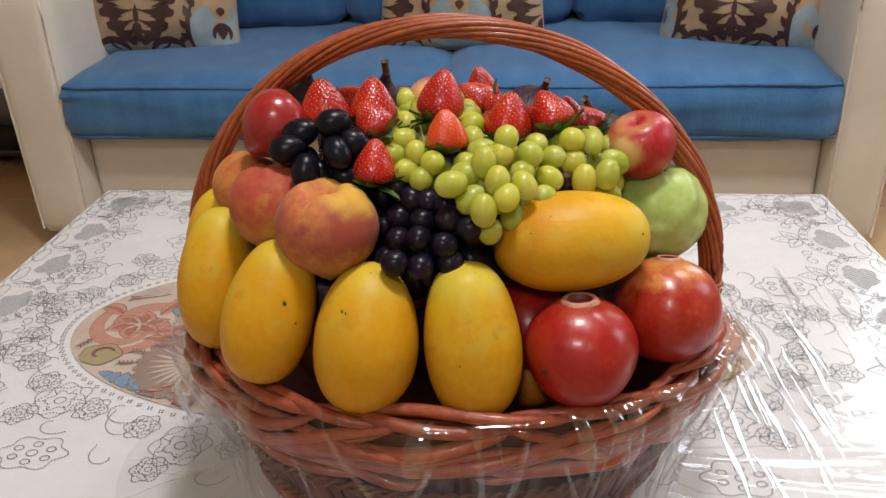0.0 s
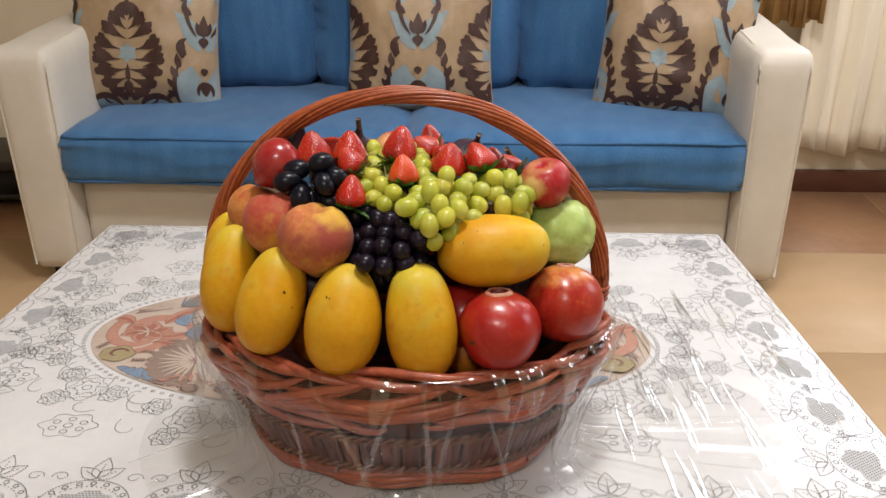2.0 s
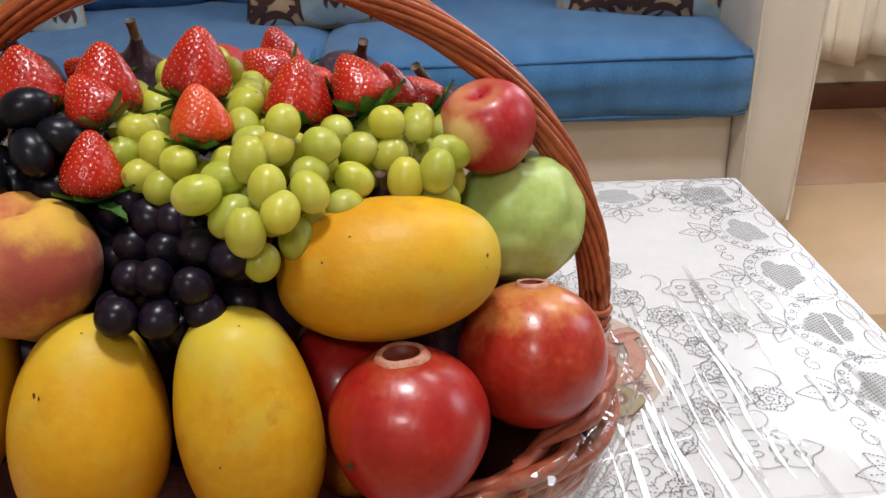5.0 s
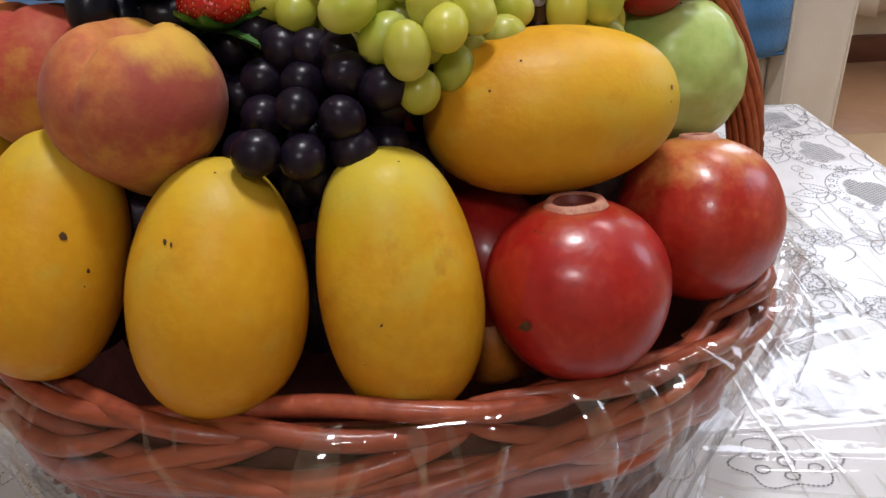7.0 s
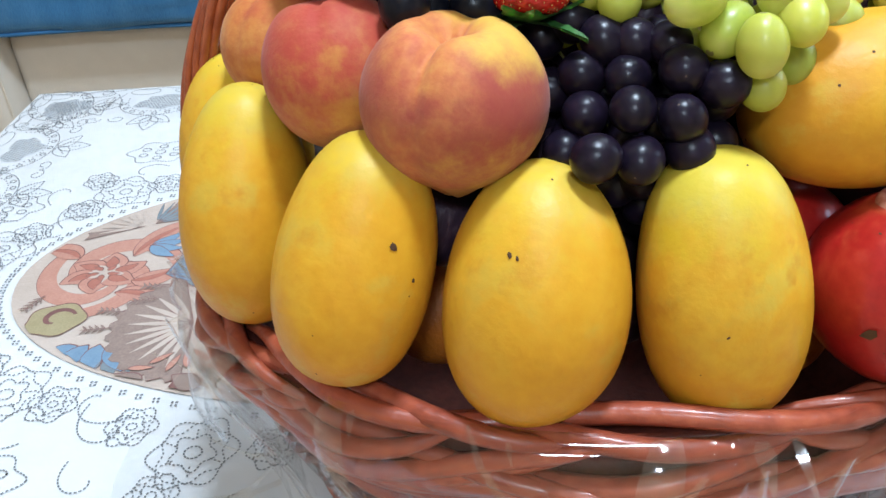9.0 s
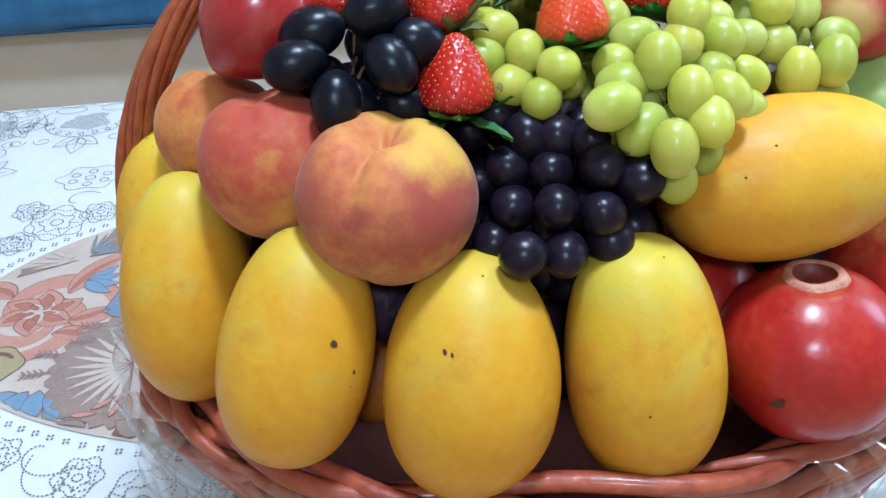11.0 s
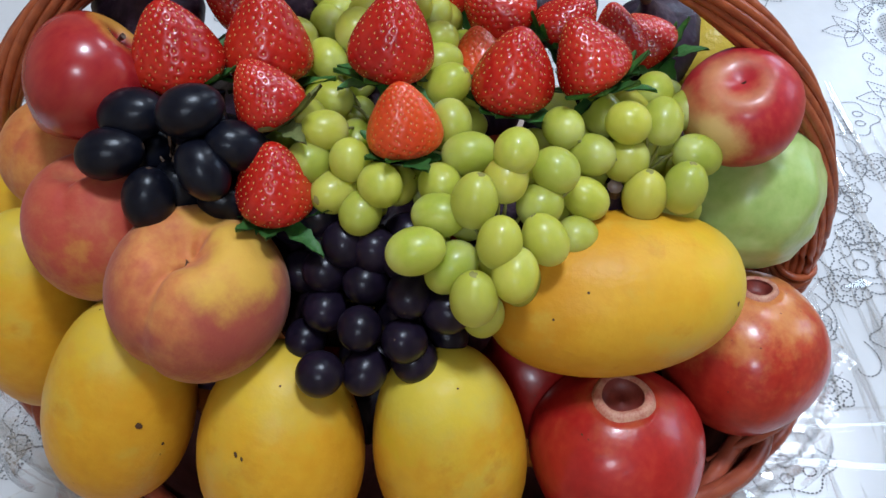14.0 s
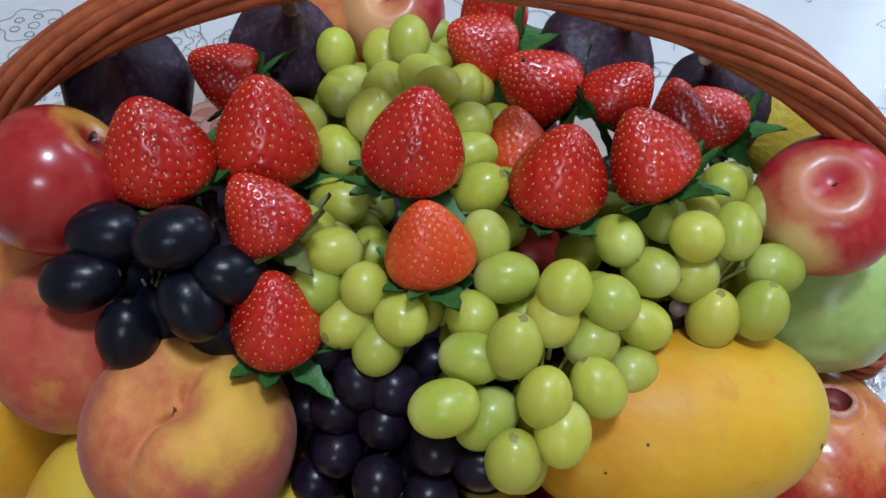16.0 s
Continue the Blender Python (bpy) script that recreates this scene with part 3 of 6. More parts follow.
def fabric():
    """Shapes of one repeat: a dark leafy medallion, and half a repeat away a pale blue urn with brown scrolls."""
    brown, blue = [], []
    def both(L, dest, X=0.0):
        dest.append([(X + px, py) for px, py in L])
        dest.append([(X - px, py) for px, py in L])
    for y, w, up in ((-0.160, 0.034, -1.0), (-0.140, 0.060, -0.75), (-0.118, 0.080, -0.5), (-0.094, 0.096, -0.25), (-0.068, 0.102, 0.0), (-0.040, 0.098, 0.2), (-0.012, 0.084, 0.4), (0.014, 0.068, 0.65), (0.038, 0.050, 0.9), (0.058, 0.034, 1.15)):
        near = 0.022 if -0.08 < y < -0.02 else 0.003
        both(drop(near, y, up, w - near, 0.027, 0.5, 12, 1.9), brown)
        both(drop(w * 0.42, y + 0.006, up + 0.7, w * 0.50, 0.020, -1.5, 10, 1.7), brown)
        both(drop(w * 0.62, y - 0.003, up - 0.4, w * 0.40, 0.018, 1.5, 10, 1.7), brown)
    brown.append(drop(0, 0.050, math.pi / 2, 0.052, 0.020))
    both(drop(0.004, 0.10, 0.9, 0.06, 0.014, 1.6, 12), brown)
    both(drop(0.004, 0.13, 0.3, 0.05, 0.016, 1.6, 12), brown)
    blue.append(drop(0, 0.10, math.pi / 2, 0.07, 0.05))
    brown.append(drop(0, -0.125, -math.pi / 2, 0.055, 0.024))
    brown.append(drop(0, -0.13, math.pi / 2, 0.05, 0.012))
    for k in range(6):
        blue.append(drop(0, -0.05, 0.5 + k * math.pi / 3, 0.028, 0.018))
    for cy, s in ((-0.196, 1), (0.196, -1)):
        both(drop(0.036, cy - 0.006 * s, 0.1 * s, 0.078, 0.044, -0.2 * s, 11, 1.0), blue)
        both(drop(0.026, cy - 0.016 * s, 1.35 * s, 0.125, 0.018, -2.7 * s, 16, 1.0), brown)
        both(drop(0.030, cy + 0.018 * s, 2.3 * s, 0.030, 0.014, 0.9 * s), brown)
        both(drop(0.100, cy + 0.016 * s, 1.0 * s, 0.030, 0.014, -0.9 * s), brown)
        both(drop(0.050, cy - 0.002 * s, 0.2 * s, 0.045, 0.006, 1.6 * s), brown)
    for X in (-0.21, 0.21):
        both(drop(0.004, -0.200, 0.75, 0.130, 0.090, 1.25, 11, 0.9), blue, X)
        both(drop(0.010, -0.040, 1.2, 0.13, 0.046, -0.5), blue, X)
        both(drop(0.045, 0.085, 1.3, 0.10, 0.046, 1.3), blue, X)
        both(drop(0.074, -0.195, 1.25, 0.140, 0.012, 0.85, 16), brown, X)
        for yy, an, ln in ((-0.165, 0.1, 0.030), (-0.140, 0.4, 0.034), (-0.112, 0.7, 0.036), (-0.085, 1.0, 0.040), (-0.06, 1.4, 0.040)):
            both(drop(0.078 - 0.25 * max(0, yy + 0.13), yy, an, ln, 0.017, 0.8), brown, X)
        both(drop(0.050, -0.050, 0.4, 0.060, 0.022, 2.6, 14), brown, X)
        both(drop(0.020, 0.0, 0.9, 0.15, 0.010, 1.1, 16), brown, X)
        both(drop(0.035, 0.060, 0.4, 0.045, 0.018, 1.4), brown, X)
        both(drop(0.048, 0.095, 0.6, 0.045, 0.018, 1.4), brown, X)
        both(drop(0.035, 0.125, 0.9, 0.060, 0.019, -3.0, 14), brown, X)
        both(drop(0.0, 0.005, 0.7, 0.042, 0.019, 0.8), brown, X)
        both(drop(0.018, -0.165, 1.2, 0.060, 0.010, 2.2, 14), brown, X)
        for y0, ang, ln, w in ((0.0, 1, 0.060, 0.026), (0.0, -1, 0.030, 0.028), (-0.085, -1, 0.022, 0.020), (-0.125, -1, 0.040, 0.026)):
            brown.append([(X + px, py) for px, py in drop(0, y0, ang * math.pi / 2, ln, w)])
    return brown, blue


BROWN, BLUE = fabric()
PILLOW = 0.215


def pillow_height(u, v):
    u, v = min(1, abs(u)), min(1, abs(v))
    return 0.078 * (max(0, 1 - u ** 2.6) * max(0, 1 - v ** 2.6)) ** 0.55


def pillow_point(u, v, lift=0.0, seed=0.0):
    pin = 1 - 0.07 * (1 - abs(v) ** 2) * abs(u) ** 3
    pin2 = 1 - 0.07 * (1 - abs(u) ** 2) * abs(v) ** 3
    h = pillow_height(u, v)
    h += (0.009 * noise.noise(Vector((u * 2.4 + seed, v * 2.4, seed))) + 0.005 * noise.noise(Vector((u * 6 + seed, v * 3 + 2 * u, seed + 4)))) * min(1, h * 30)
    return (u * PILLOW * pin, -h - lift, v * PILLOW * pin2)


def throw_pillow(x, y, z, lean, turn, shift, seed, roll=0.0):
    pil = thing("throw_pillow", "square beige satin throw pillow with brown and pale blue damask print", "pillow", group="throw pillows on the sofa")
    pil.matrix_world = pose(x, y, z, -lean, roll, turn)
    n = 33
    g = np.linspace(-1, 1, n)
    front = [[pillow_point(u, v, 0, seed) for v in g] for u in g]
    back = [[(p[0], -p[1] * 0.8, p[2]) for p in row] for row in front]
    F = np.array(front)
    verts = np.concatenate([F.reshape(-1, 3), np.array(back).reshape(-1, 3)])
    q = [(i * n + j, (i + 1) * n + j, (i + 1) * n + j + 1, i * n + j + 1) for i in range(n - 1) for j in range(n - 1)]
    part("cover", raw_mesh("cover", verts, q + [tuple(n * n + k for k in f[::-1]) for f in q], [M_GOLD]), pil)
    for nm, shapes, m, lift in (("blue_print", BLUE, M_LBLUE, 0.0012), ("brown_print", BROWN, M_DBROWN, 0.002)):
        for L in shapes:
            for rep in (-0.42, 0.0, 0.42):
                pts = [((px + shift + rep) / PILLOW, py / PILLOW) for px, py in L]
                if min(abs(p[0]) for p in pts) > 0.93 or min(abs(p[1]) for p in pts) > 0.95:
                    continue
                lift += 1e-5
                V, h = [], len(pts) // 2
                for i in range(h):
                    a, b = pts[i], pts[len(pts) - 1 - i]
                    for k in range(4):
                        f = k / 3
                        u = max(-0.985, min(0.985, a[0] + (b[0] - a[0]) * f))
                        v = max(-0.985, min(0.985, a[1] + (b[1] - a[1]) * f))
                        V.append(pillow_point(u, v, lift, seed))
                Fc = [(i * 4 + k, i * 4 + k + 1, i * 4 + k + 5, i * 4 + k + 4) for i in range(h - 1) for k in range(3)]
                part(nm, raw_mesh(nm, V, Fc, [m]), pil)
    return pil


throw_pillow(-0.565, 2.60, 0.620, 16, 7, -0.035, 0.0, 3)
throw_pillow(0.215, 2.63, 0.616, 17, 0, 0.21, 3.0, 0)
throw_pillow(0.930, 2.60, 0.612, 17, -10, -0.045, 6.0, 3)


# ---- curtains and the low stand beside the sofa ----
def curtain(name, x0, x1, z0, z1, folds, depth, m, label, y=3.06):
    n = folds * 10
    P = []
    for i in range(n + 1):
        f = i / n
        row = []
        for k in range(14):
            g = k / 13
            amp = depth * (0.5 + 0.5 * g)
            ph = f * folds * 2 * math.pi + 1.3 * noise.noise(Vector((f * 4, g * 1.5, x0)))
            hem = 0.012 * math.sin(ph * 0.5) * g
            row.append((x0 + (x1 - x0) * f + 0.012 * math.sin(ph * 2) * g, y + amp * math.sin(ph) + 0.3 * amp * math.sin(2.3 * ph), z1 + (z0 + hem - z1) * g))
        P.append(row)
    me = grid_mesh(name, P, mats=[m])
    ob = thing(name, label, "curtain", data=me)
    mod = ob.modifiers.new("thick", "SOLIDIFY")
    mod.thickness = 0.002
    return ob


curtain("sheer_curtain", 1.42, 2.35, 0.165, 1.16, 8, 0.026, M_SHEER, "sheer cream curtain hanging in loose folds before the wall")
curtain("gold_curtain", 1.22, 1.46, 0.60, 2.5, 5, 0.022, M_GCURT, "gathered gold brown curtain hanging beside the sheer one", 3.0)
stand = thing("low_stand", "low black wooden stand with an open shelf on the floor", "stand", (-1.35, 2.95, -0.006))
for nm, lo, hi in (("top", (-0.42, -0.15, 0.15), (0.35, 0.14, 0.18)), ("shelf", (-0.40, -0.13, 0.04), (0.33, 0.13, 0.06)), ("side_panel", (-0.42, -0.15, 0), (-0.39, 0.14, 0.15)), ("side_panel", (0.32, -0.15, 0), (0.35, 0.14, 0.15))):
    part(nm, box_mesh(nm, lo, hi, [M_FOOT], 0.004), stand)


side_table = thing("side_table", "black wooden side table with splayed legs by the curtain", "table", (1.98, 2.90, 0))
for sx in (-1, 1):
    for sy in (-1, 1):
        bm = bmesh.new()
        bmesh.ops.create_cube(bm, size=1)
        for v in bm.verts:
            top = v.co.z > 0
            k = 0.020 if top else 0.013
            v.co = Vector((sx * (0.150 if top else 0.190) + v.co.x * 2 * k, sy * (0.055 if top else 0.065) + v.co.y * 2 * k, 0.42 if top else 0.0))
        bmesh.ops.bevel(bm, geom=bm.edges[:], offset=0.003, segments=1, affect="EDGES")
        part("leg", bm_mesh("leg", bm, [M_FOOT]), side_table)
part("tabletop", box_mesh("tabletop", (-0.17, -0.10, 0.42), (0.30, 0.10, 0.445), [M_FOOT], 0.005), side_table)


# ---- coffee table with its lace cloth ----
ZT = 0.40
OX, OY, OA, OB = 0.235, 1.278, 0.432, 0.200
X0, X1, Y0, Y1 = -0.352, 0.869, 0.826, 1.725
table = thing("coffee_table", "low rectangular coffee table under a white lace cloth", "table", (0.25, 1.27, -0.006))
part("tabletop", box_mesh("tabletop", (-0.600, -0.435, 0.365), (0.605, 0.447, 0.4015), [M_TABLEW], 0.004), table)
for sx in (-0.57, 0.53):
    for sy in (-0.43, 0.40):
        part("leg", box_mesh("leg", (sx, sy, 0), (sx + 0.05, sy + 0.05, 0.365), [M_TABLEW], 0.004), table)


def side_x(f, s):
    """The cloth's edge on the left (s 0) or right (s 1) for f from the near to the far end."""
    return X0 - 0.038 * (1 - f) if s == 0 else X1 + 0.080 * (1 - f)


cloth_z = lambda x, y: ZT + 0.0006 * noise.noise(Vector((x * 6, y * 6, 0)))
cloth = thing("tablecloth", "white vinyl lace tablecloth with a printed oval centre", "tablecloth")
nu, nv = 50, 40
P = []
for i in range(nu + 1):
    row = []
    for j in range(nv + 1):
        f = j / nv
        x = side_x(f, 0) + (side_x(f, 1) - side_x(f, 0)) * i / nu
        row.append((x, Y0 + (Y1 - Y0) * f, cloth_z(x, Y0 + (Y1 - Y0) * f)))
    P.append(row)
part("cloth_top", grid_mesh("cloth_top", P, mats=[M_VINYL]), cloth)


def skirt(pts, out):
    rows = []
    for k, p in enumerate(pts):
        w = 0.004 * math.sin(k * 0.9)
        rows.append([(p[0], p[1], p[2]), (p[0] + out[0] * 0.004, p[1] + out[1] * 0.004, p[2] - 0.003), (p[0] + out[0] * (0.008 + w), p[1] + out[1] * (0.008 + w), p[2] - 0.05), (p[0] + out[0] * (0.012 + 2 * w), p[1] + out[1] * (0.012 + 2 * w), p[2] - 0.14)])
    part("cloth_drop", grid_mesh("cloth_drop", rows, mats=[M_VINYL]), cloth)


P = np.array(P)
skirt(P[0], (-1, 0))
skirt(P[-1], (1, 0))
skirt(P[:, 0], (0, -1))
skirt(P[:, -1], (0, 1))

DOTS = []


def dot(x, y, ang, a=0.0011, b=0.0006):
    DOTS.append((x, y, ang, a, b))


def dotted(pts, step=0.0033, a=0.00105, b=0.00065):
    pts = np.asarray(pts, float)
    d = np.hypot(*np.diff(pts, axis=0).T)
    s = np.concatenate([[0], np.cumsum(d)])
    for q in np.arange(0, s[-1], step):
        i = min(len(d) - 1, int(np.searchsorted(s, q, side="right") - 1))
        f = (q - s[i]) / max(1e-9, d[i])
        p = pts[i] + (pts[i + 1] - pts[i]) * f
        t = pts[i + 1] - pts[i]
        dot(p[0], p[1], math.atan2(t[1], t[0]), a, b)


def loop(cx, cy, rx, ry, lobes=0, depth=0.0, rot=0.0, n=60):
    a = np.linspace(0, 2 * np.pi, n)
    k = 1 + depth * np.cos(lobes * a)
    x, y = rx * k * np.cos(a), ry * k * np.sin(a)
    c, s = math.cos(rot), math.sin(rot)
    return np.stack([cx + x * c - y * s, cy + x * s + y * c], 1)


def rosette(x, y):
    dotted(loop(x, y, 0.036, 0.025, 6, 0.12))
    for k in range(6):
        a = k * math.pi / 3 + 0.5
        dotted(loop(x + 0.021 * math.cos(a), y + 0.014 * math.sin(a), 0.005, 0.004, n=14), 0.0028)
    dotted(loop(x, y, 0.006, 0.005, n=14), 0.0028)


def rose(x, y, r, rot):
    dotted(loop(x, y, r, r * 0.9, 6, 0.11, rot))
    dotted(loop(x, y, r * 0.80, r * 0.74, 6, 0.12, rot + 0.5, 50), 0.0040)
    dotted(loop(x, y, r * 0.50, r * 0.46, 5, 0.18, rot + 0.6, 40))
    dotted(loop(x, y, r * 0.20, r * 0.18, n=20), 0.003)
    for k in range(6):
        a = rot + 0.5 + k * math.pi / 3
        dotted([(x + r * q * math.cos(a), y + 0.9 * r * q * math.sin(a)) for q in (0.5, 0.62, 0.78)], 0.0036)


def curl(x, y, ang, size, hand):
    t = np.linspace(0, 1, 40)
    a = ang + hand * 4.6 * t ** 1.3
    st = size * (1.25 - t) / 40 * 2.6
    dotted(np.stack([x + np.cumsum(np.cos(a) * st), y + np.cumsum(np.sin(a) * st)], 1))


def to_edge(k, s, d):
    """A place along edge k (0 near, 1 right, 2 far, 3 left), s along it and d in from it."""
    if k == 0:
        return X0 + s, Y0 + d
    if k == 2:
        return X0 + s, Y1 - d
    f = s / (Y1 - Y0)
    return (side_x(f, 1) - d, Y0 + s) if k == 1 else (side_x(f, 0) + d, Y0 + s)


for sx in (-1, 1):
    for sy in (-1, 1):
        rosette(OX + sx * 0.365, OY + sy * 0.250)
        rosette(OX + sx * 0.500, OY + sy * 0.135)
for k in range(14):
    a = 2 * math.pi * (k + 0.5) / 14
    ex, ey = math.cos(a), math.sin(a)
    rose(OX + ex * (OA + 0.052), OY + ey * (OB + 0.055), 0.033, a)
    rose(OX + ex * (OA + 0.098), OY + ey * (OB + 0.098), 0.019, a)
    for hand in (-1, 1):
        b = a + hand * 0.13
        rose(OX + math.cos(b) * (OA + 0.05), OY + math.sin(b) * (OB + 0.040), 0.020, b)
        c = a + hand * 0.17
        curl(OX + math.cos(c) * (OA + 0.025), OY + math.sin(c) * (OB + 0.03), c + hand * 0.4, 0.042, hand)
        curl(OX + math.cos(c) * (OA + 0.085), OY + math.sin(c) * (OB + 0.085), c - hand * 0.3, 0.03, -hand)
for k in range(150):
    a = 2 * math.pi * k / 150
    x, y = OX + math.cos(a) * (OA + 0.011), OY + math.sin(a) * (OB + 0.011)
    for q in range(4):
        dot(x + 0.0025 * math.cos(q * 1.57 + 0.78), y + 0.0025 * math.sin(q * 1.57 + 0.78), q, 0.0011, 0.0009)
NETS = []
for k in range(4):
    length = (X1 - X0) if k in (0, 2) else (Y1 - Y0)
    cnt = round(length / 0.118)
    w = length / cnt
    for i in range(cnt):
        s0 = (i + 0.5) * w
        E = lambda L: [to_edge(k, s0 + p[0], p[1]) for p in L]
        arch = lambda rx, ry, base: [(rx * math.cos(t), base + ry * abs(math.sin(t)) ** 0.8) for t in np.linspace(0, math.pi, 40)]
        dotted(E(arch(0.056, 0.056, 0.036)))
        dotted(E(arch(0.046, 0.044, 0.036)), 0.006)
        wob = lambda t: 1 + 0.10 * math.cos(5 * t - 1.57) + 0.12 * math.cos(3 * t + i * 1.9 + k) + 0.05 * math.cos(9 * t + i)
        outline = [(0.030 * math.cos(t) * wob(t), 0.052 + 0.022 * math.sin(t) * wob(t)) for t in np.linspace(0, 2 * math.pi, 49)[:-1]]
        NETS.append(E(outline))
        for p in np.arange(-0.033, 0.034, 0.0042):
            for r_i, q in enumerate(np.arange(0.028, 0.078, 0.0036)):
                pp = p + (0.0021 if r_i % 2 else 0)
                if (pp / 0.033) ** 2 + ((q - 0.052) / 0.024) ** 2 < 0.74 * wob(math.atan2((q - 0.052) / 0.022, pp / 0.030)) ** 2:
                    x, y = to_edge(k, s0 + pp, q)
                    dot(x, y, 0.7, 0.0011, 0.0008)
        for t in np.linspace(0.25, math.pi - 0.25, 9):
            cx, cy = 0.051 * math.cos(t), 0.036 + 0.050 * math.sin(t) ** 0.8
            dotted(E([(cx + 0.0032 * math.cos(q), cy + 0.0032 * math.sin(q)) for q in np.linspace(0, 6.3, 9)]), 0.0026)
        for lean, big in ((-0.95, 0.85), (0.0, 1.0), (0.95, 0.85)):
            tip = [(big * 0.040 * q, big * 0.0115 * math.sin(math.pi * q ** 0.7) * s) for s, qs in ((1, np.linspace(0, 1, 14)), (-1, np.linspace(1, 0, 14))) for q in qs]
            ca, sa = math.cos(lean), math.sin(lean)
            dotted(E([(px * sa + py * ca, 0.096 + px * ca - py * sa) for px, py in tip]))
            dotted(E([(px * sa, 0.096 + px * ca) for px in np.linspace(0.008, 0.028 * big, 6)]), 0.0045)
        for hand in (-1, 1):
            dotted(E([(hand * (0.045 + 0.011 * math.cos(t) * (1 - 0.1 * t)), 0.098 + 0.009 * math.sin(t) * (1 - 0.1 * t)) for t in np.linspace(0, 7, 26)]))
        for hand in (-1, 1):
            dotted(E([(hand * (0.03 + 0.02 * math.cos(t)), 0.016 + 0.009 * math.sin(t)) for t in np.linspace(0, 2 * math.pi, 30)]))
            dotted(E([(hand * (0.056 + 0.004 * math.sin(3 * t)), 0.02 + 0.02 * t) for t in np.linspace(0, 2, 12)]))
        dotted(E([(q, 0.006 + 0.003 * math.sin(q * 160)) for q in np.linspace(-w / 2, w / 2, 30)]))
V, Fc = [], []
for x, y, a, l, h in DOTS:
    if (((x - OX) / OA) ** 2 + ((y - OY) / OB) ** 2) < 1.0:
        continue
    c, s = math.cos(a), math.sin(a)
    b = len(V)
    z = cloth_z(x, y) + 0.0010
    for dx, dy in ((-l, -h), (l, -h), (l, h), (-l, h)):
        V.append((x + dx * c - dy * s, y + dx * s + dy * c, z))
    Fc.append((b, b + 1, b + 2, b + 3))
tagged(part("lace_stitching", raw_mesh("lace_stitching", V, Fc, [M_HOLE], False), cloth, "fine dotted lace openings"), kind="stuff")
for L in NETS:
    part("lace_net", raw_mesh("lace_net", [(x, y, cloth_z(x, y) + 0.0006) for x, y in L], [tuple(range(len(L)))], [M_NET], False), cloth)

# the printed oval: scrolls, leaves and fans in muted colours
oval_pts = [(OX + OA * math.cos(t), OY + OB * math.sin(t)) for t in np.linspace(0, 2 * math.pi, 97)[:-1]]
part("oval_print", raw_mesh("oval_print", [(x, y, ZT + 0.0012) for x, y in oval_pts], [tuple(range(96))], [M_OVAL], False), cloth, "muted floral oval print")
PRINT = []


def printed(m, pts, lift=0.0016):
    if len(pts) > 12 and m not in (M_OVAL, M_PLUM):
        cx, cy = sum(p[0] for p in pts) / len(pts), sum(p[1] for p in pts) / len(pts)
        grow = 1 + 0.0012 / max(0.006, max(math.hypot(p[0] - cx, p[1] - cy) for p in pts))
        PRINT.append((M_PLUM, [(OX + cx + (x - cx) * grow, OY + cy + (y - cy) * grow + 0.0003, ZT + 0.0012 + (lift - 0.0012) * 0.5 + 6e-6 * len(PRINT)) for x, y in pts]))
    PRINT.append((m, [(OX + x, OY + y, ZT + 0.0012 + (lift - 0.0012) * 0.5 + 6e-6 * len(PRINT)) for x, y in pts]))


def petal_flower(x, y, r, m1, m2, n=6, squash=0.75, turn=0.0):
    for k in range(n):
        a = 2 * math.pi * k / n + turn
        printed(m1, [(px, y + (py - y) * squash) for px, py in drop(x + 0.15 * r * math.cos(a), y + 0.15 * r * math.sin(a), a, r, r * 0.75, 0.5)], 0.0016)
        printed(m2, [(px, y + (py - y) * squash) for px, py in drop(x + 0.3 * r * math.cos(a), y + 0.3 * r * math.sin(a), a, r * 0.62, r * 0.30, 0.6)], 0.0020)


def fan(x, y, r, ang, m1, m2, spread=2.4, n=9):
    pts = [(x, y)]
    for t in np.linspace(-spread / 2, spread / 2, 40):
        rr = r * (1 + 0.05 * math.cos(t * n * 2.6))
        pts.append((x + rr * math.cos(ang + t), y + rr * math.sin(ang + t)))
    printed(m1, pts, 0.0016)
    for t in np.linspace(-spread / 2.4, spread / 2.4, n):
        printed(m2, drop(x + 0.12 * r * math.cos(ang + t), y + 0.12 * r * math.sin(ang + t), ang + t, r * 0.68, r * 0.07), 0.0020)


def frond(x, y, ang, size, m):
    """A little herringbone twig."""
    ca, sa = math.cos(ang), math.sin(ang)
    printed(m, drop(x, y, ang, size, size * 0.07))
    for q in range(4):
        for side in (-1, 1):
            printed(m, drop(x + ca * size * (0.2 + 0.2 * q), y + sa * size * (0.2 + 0.2 * q), ang + side * 0.9, size * 0.26, size * 0.07))


def scroll(x, y, ang, r, m, width, turns=3.6):
    """A band that winds in on itself."""
    out, inn = [], []
    for t in np.linspace(0, 1, 26):
        a = ang + turns * t
        rr = r * (1 - 0.72 * t)
        w = width * (0.35 + 0.65 * math.sin(math.pi * min(1, 0.1 + 0.9 * t)))
        out.append((x + (rr + w / 2) * math.cos(a), y + (rr + w / 2) * math.sin(a)))
        inn.append((x + (rr - w / 2) * math.cos(a), y + (rr - w / 2) * math.sin(a)))
    printed(m, out + inn[::-1])


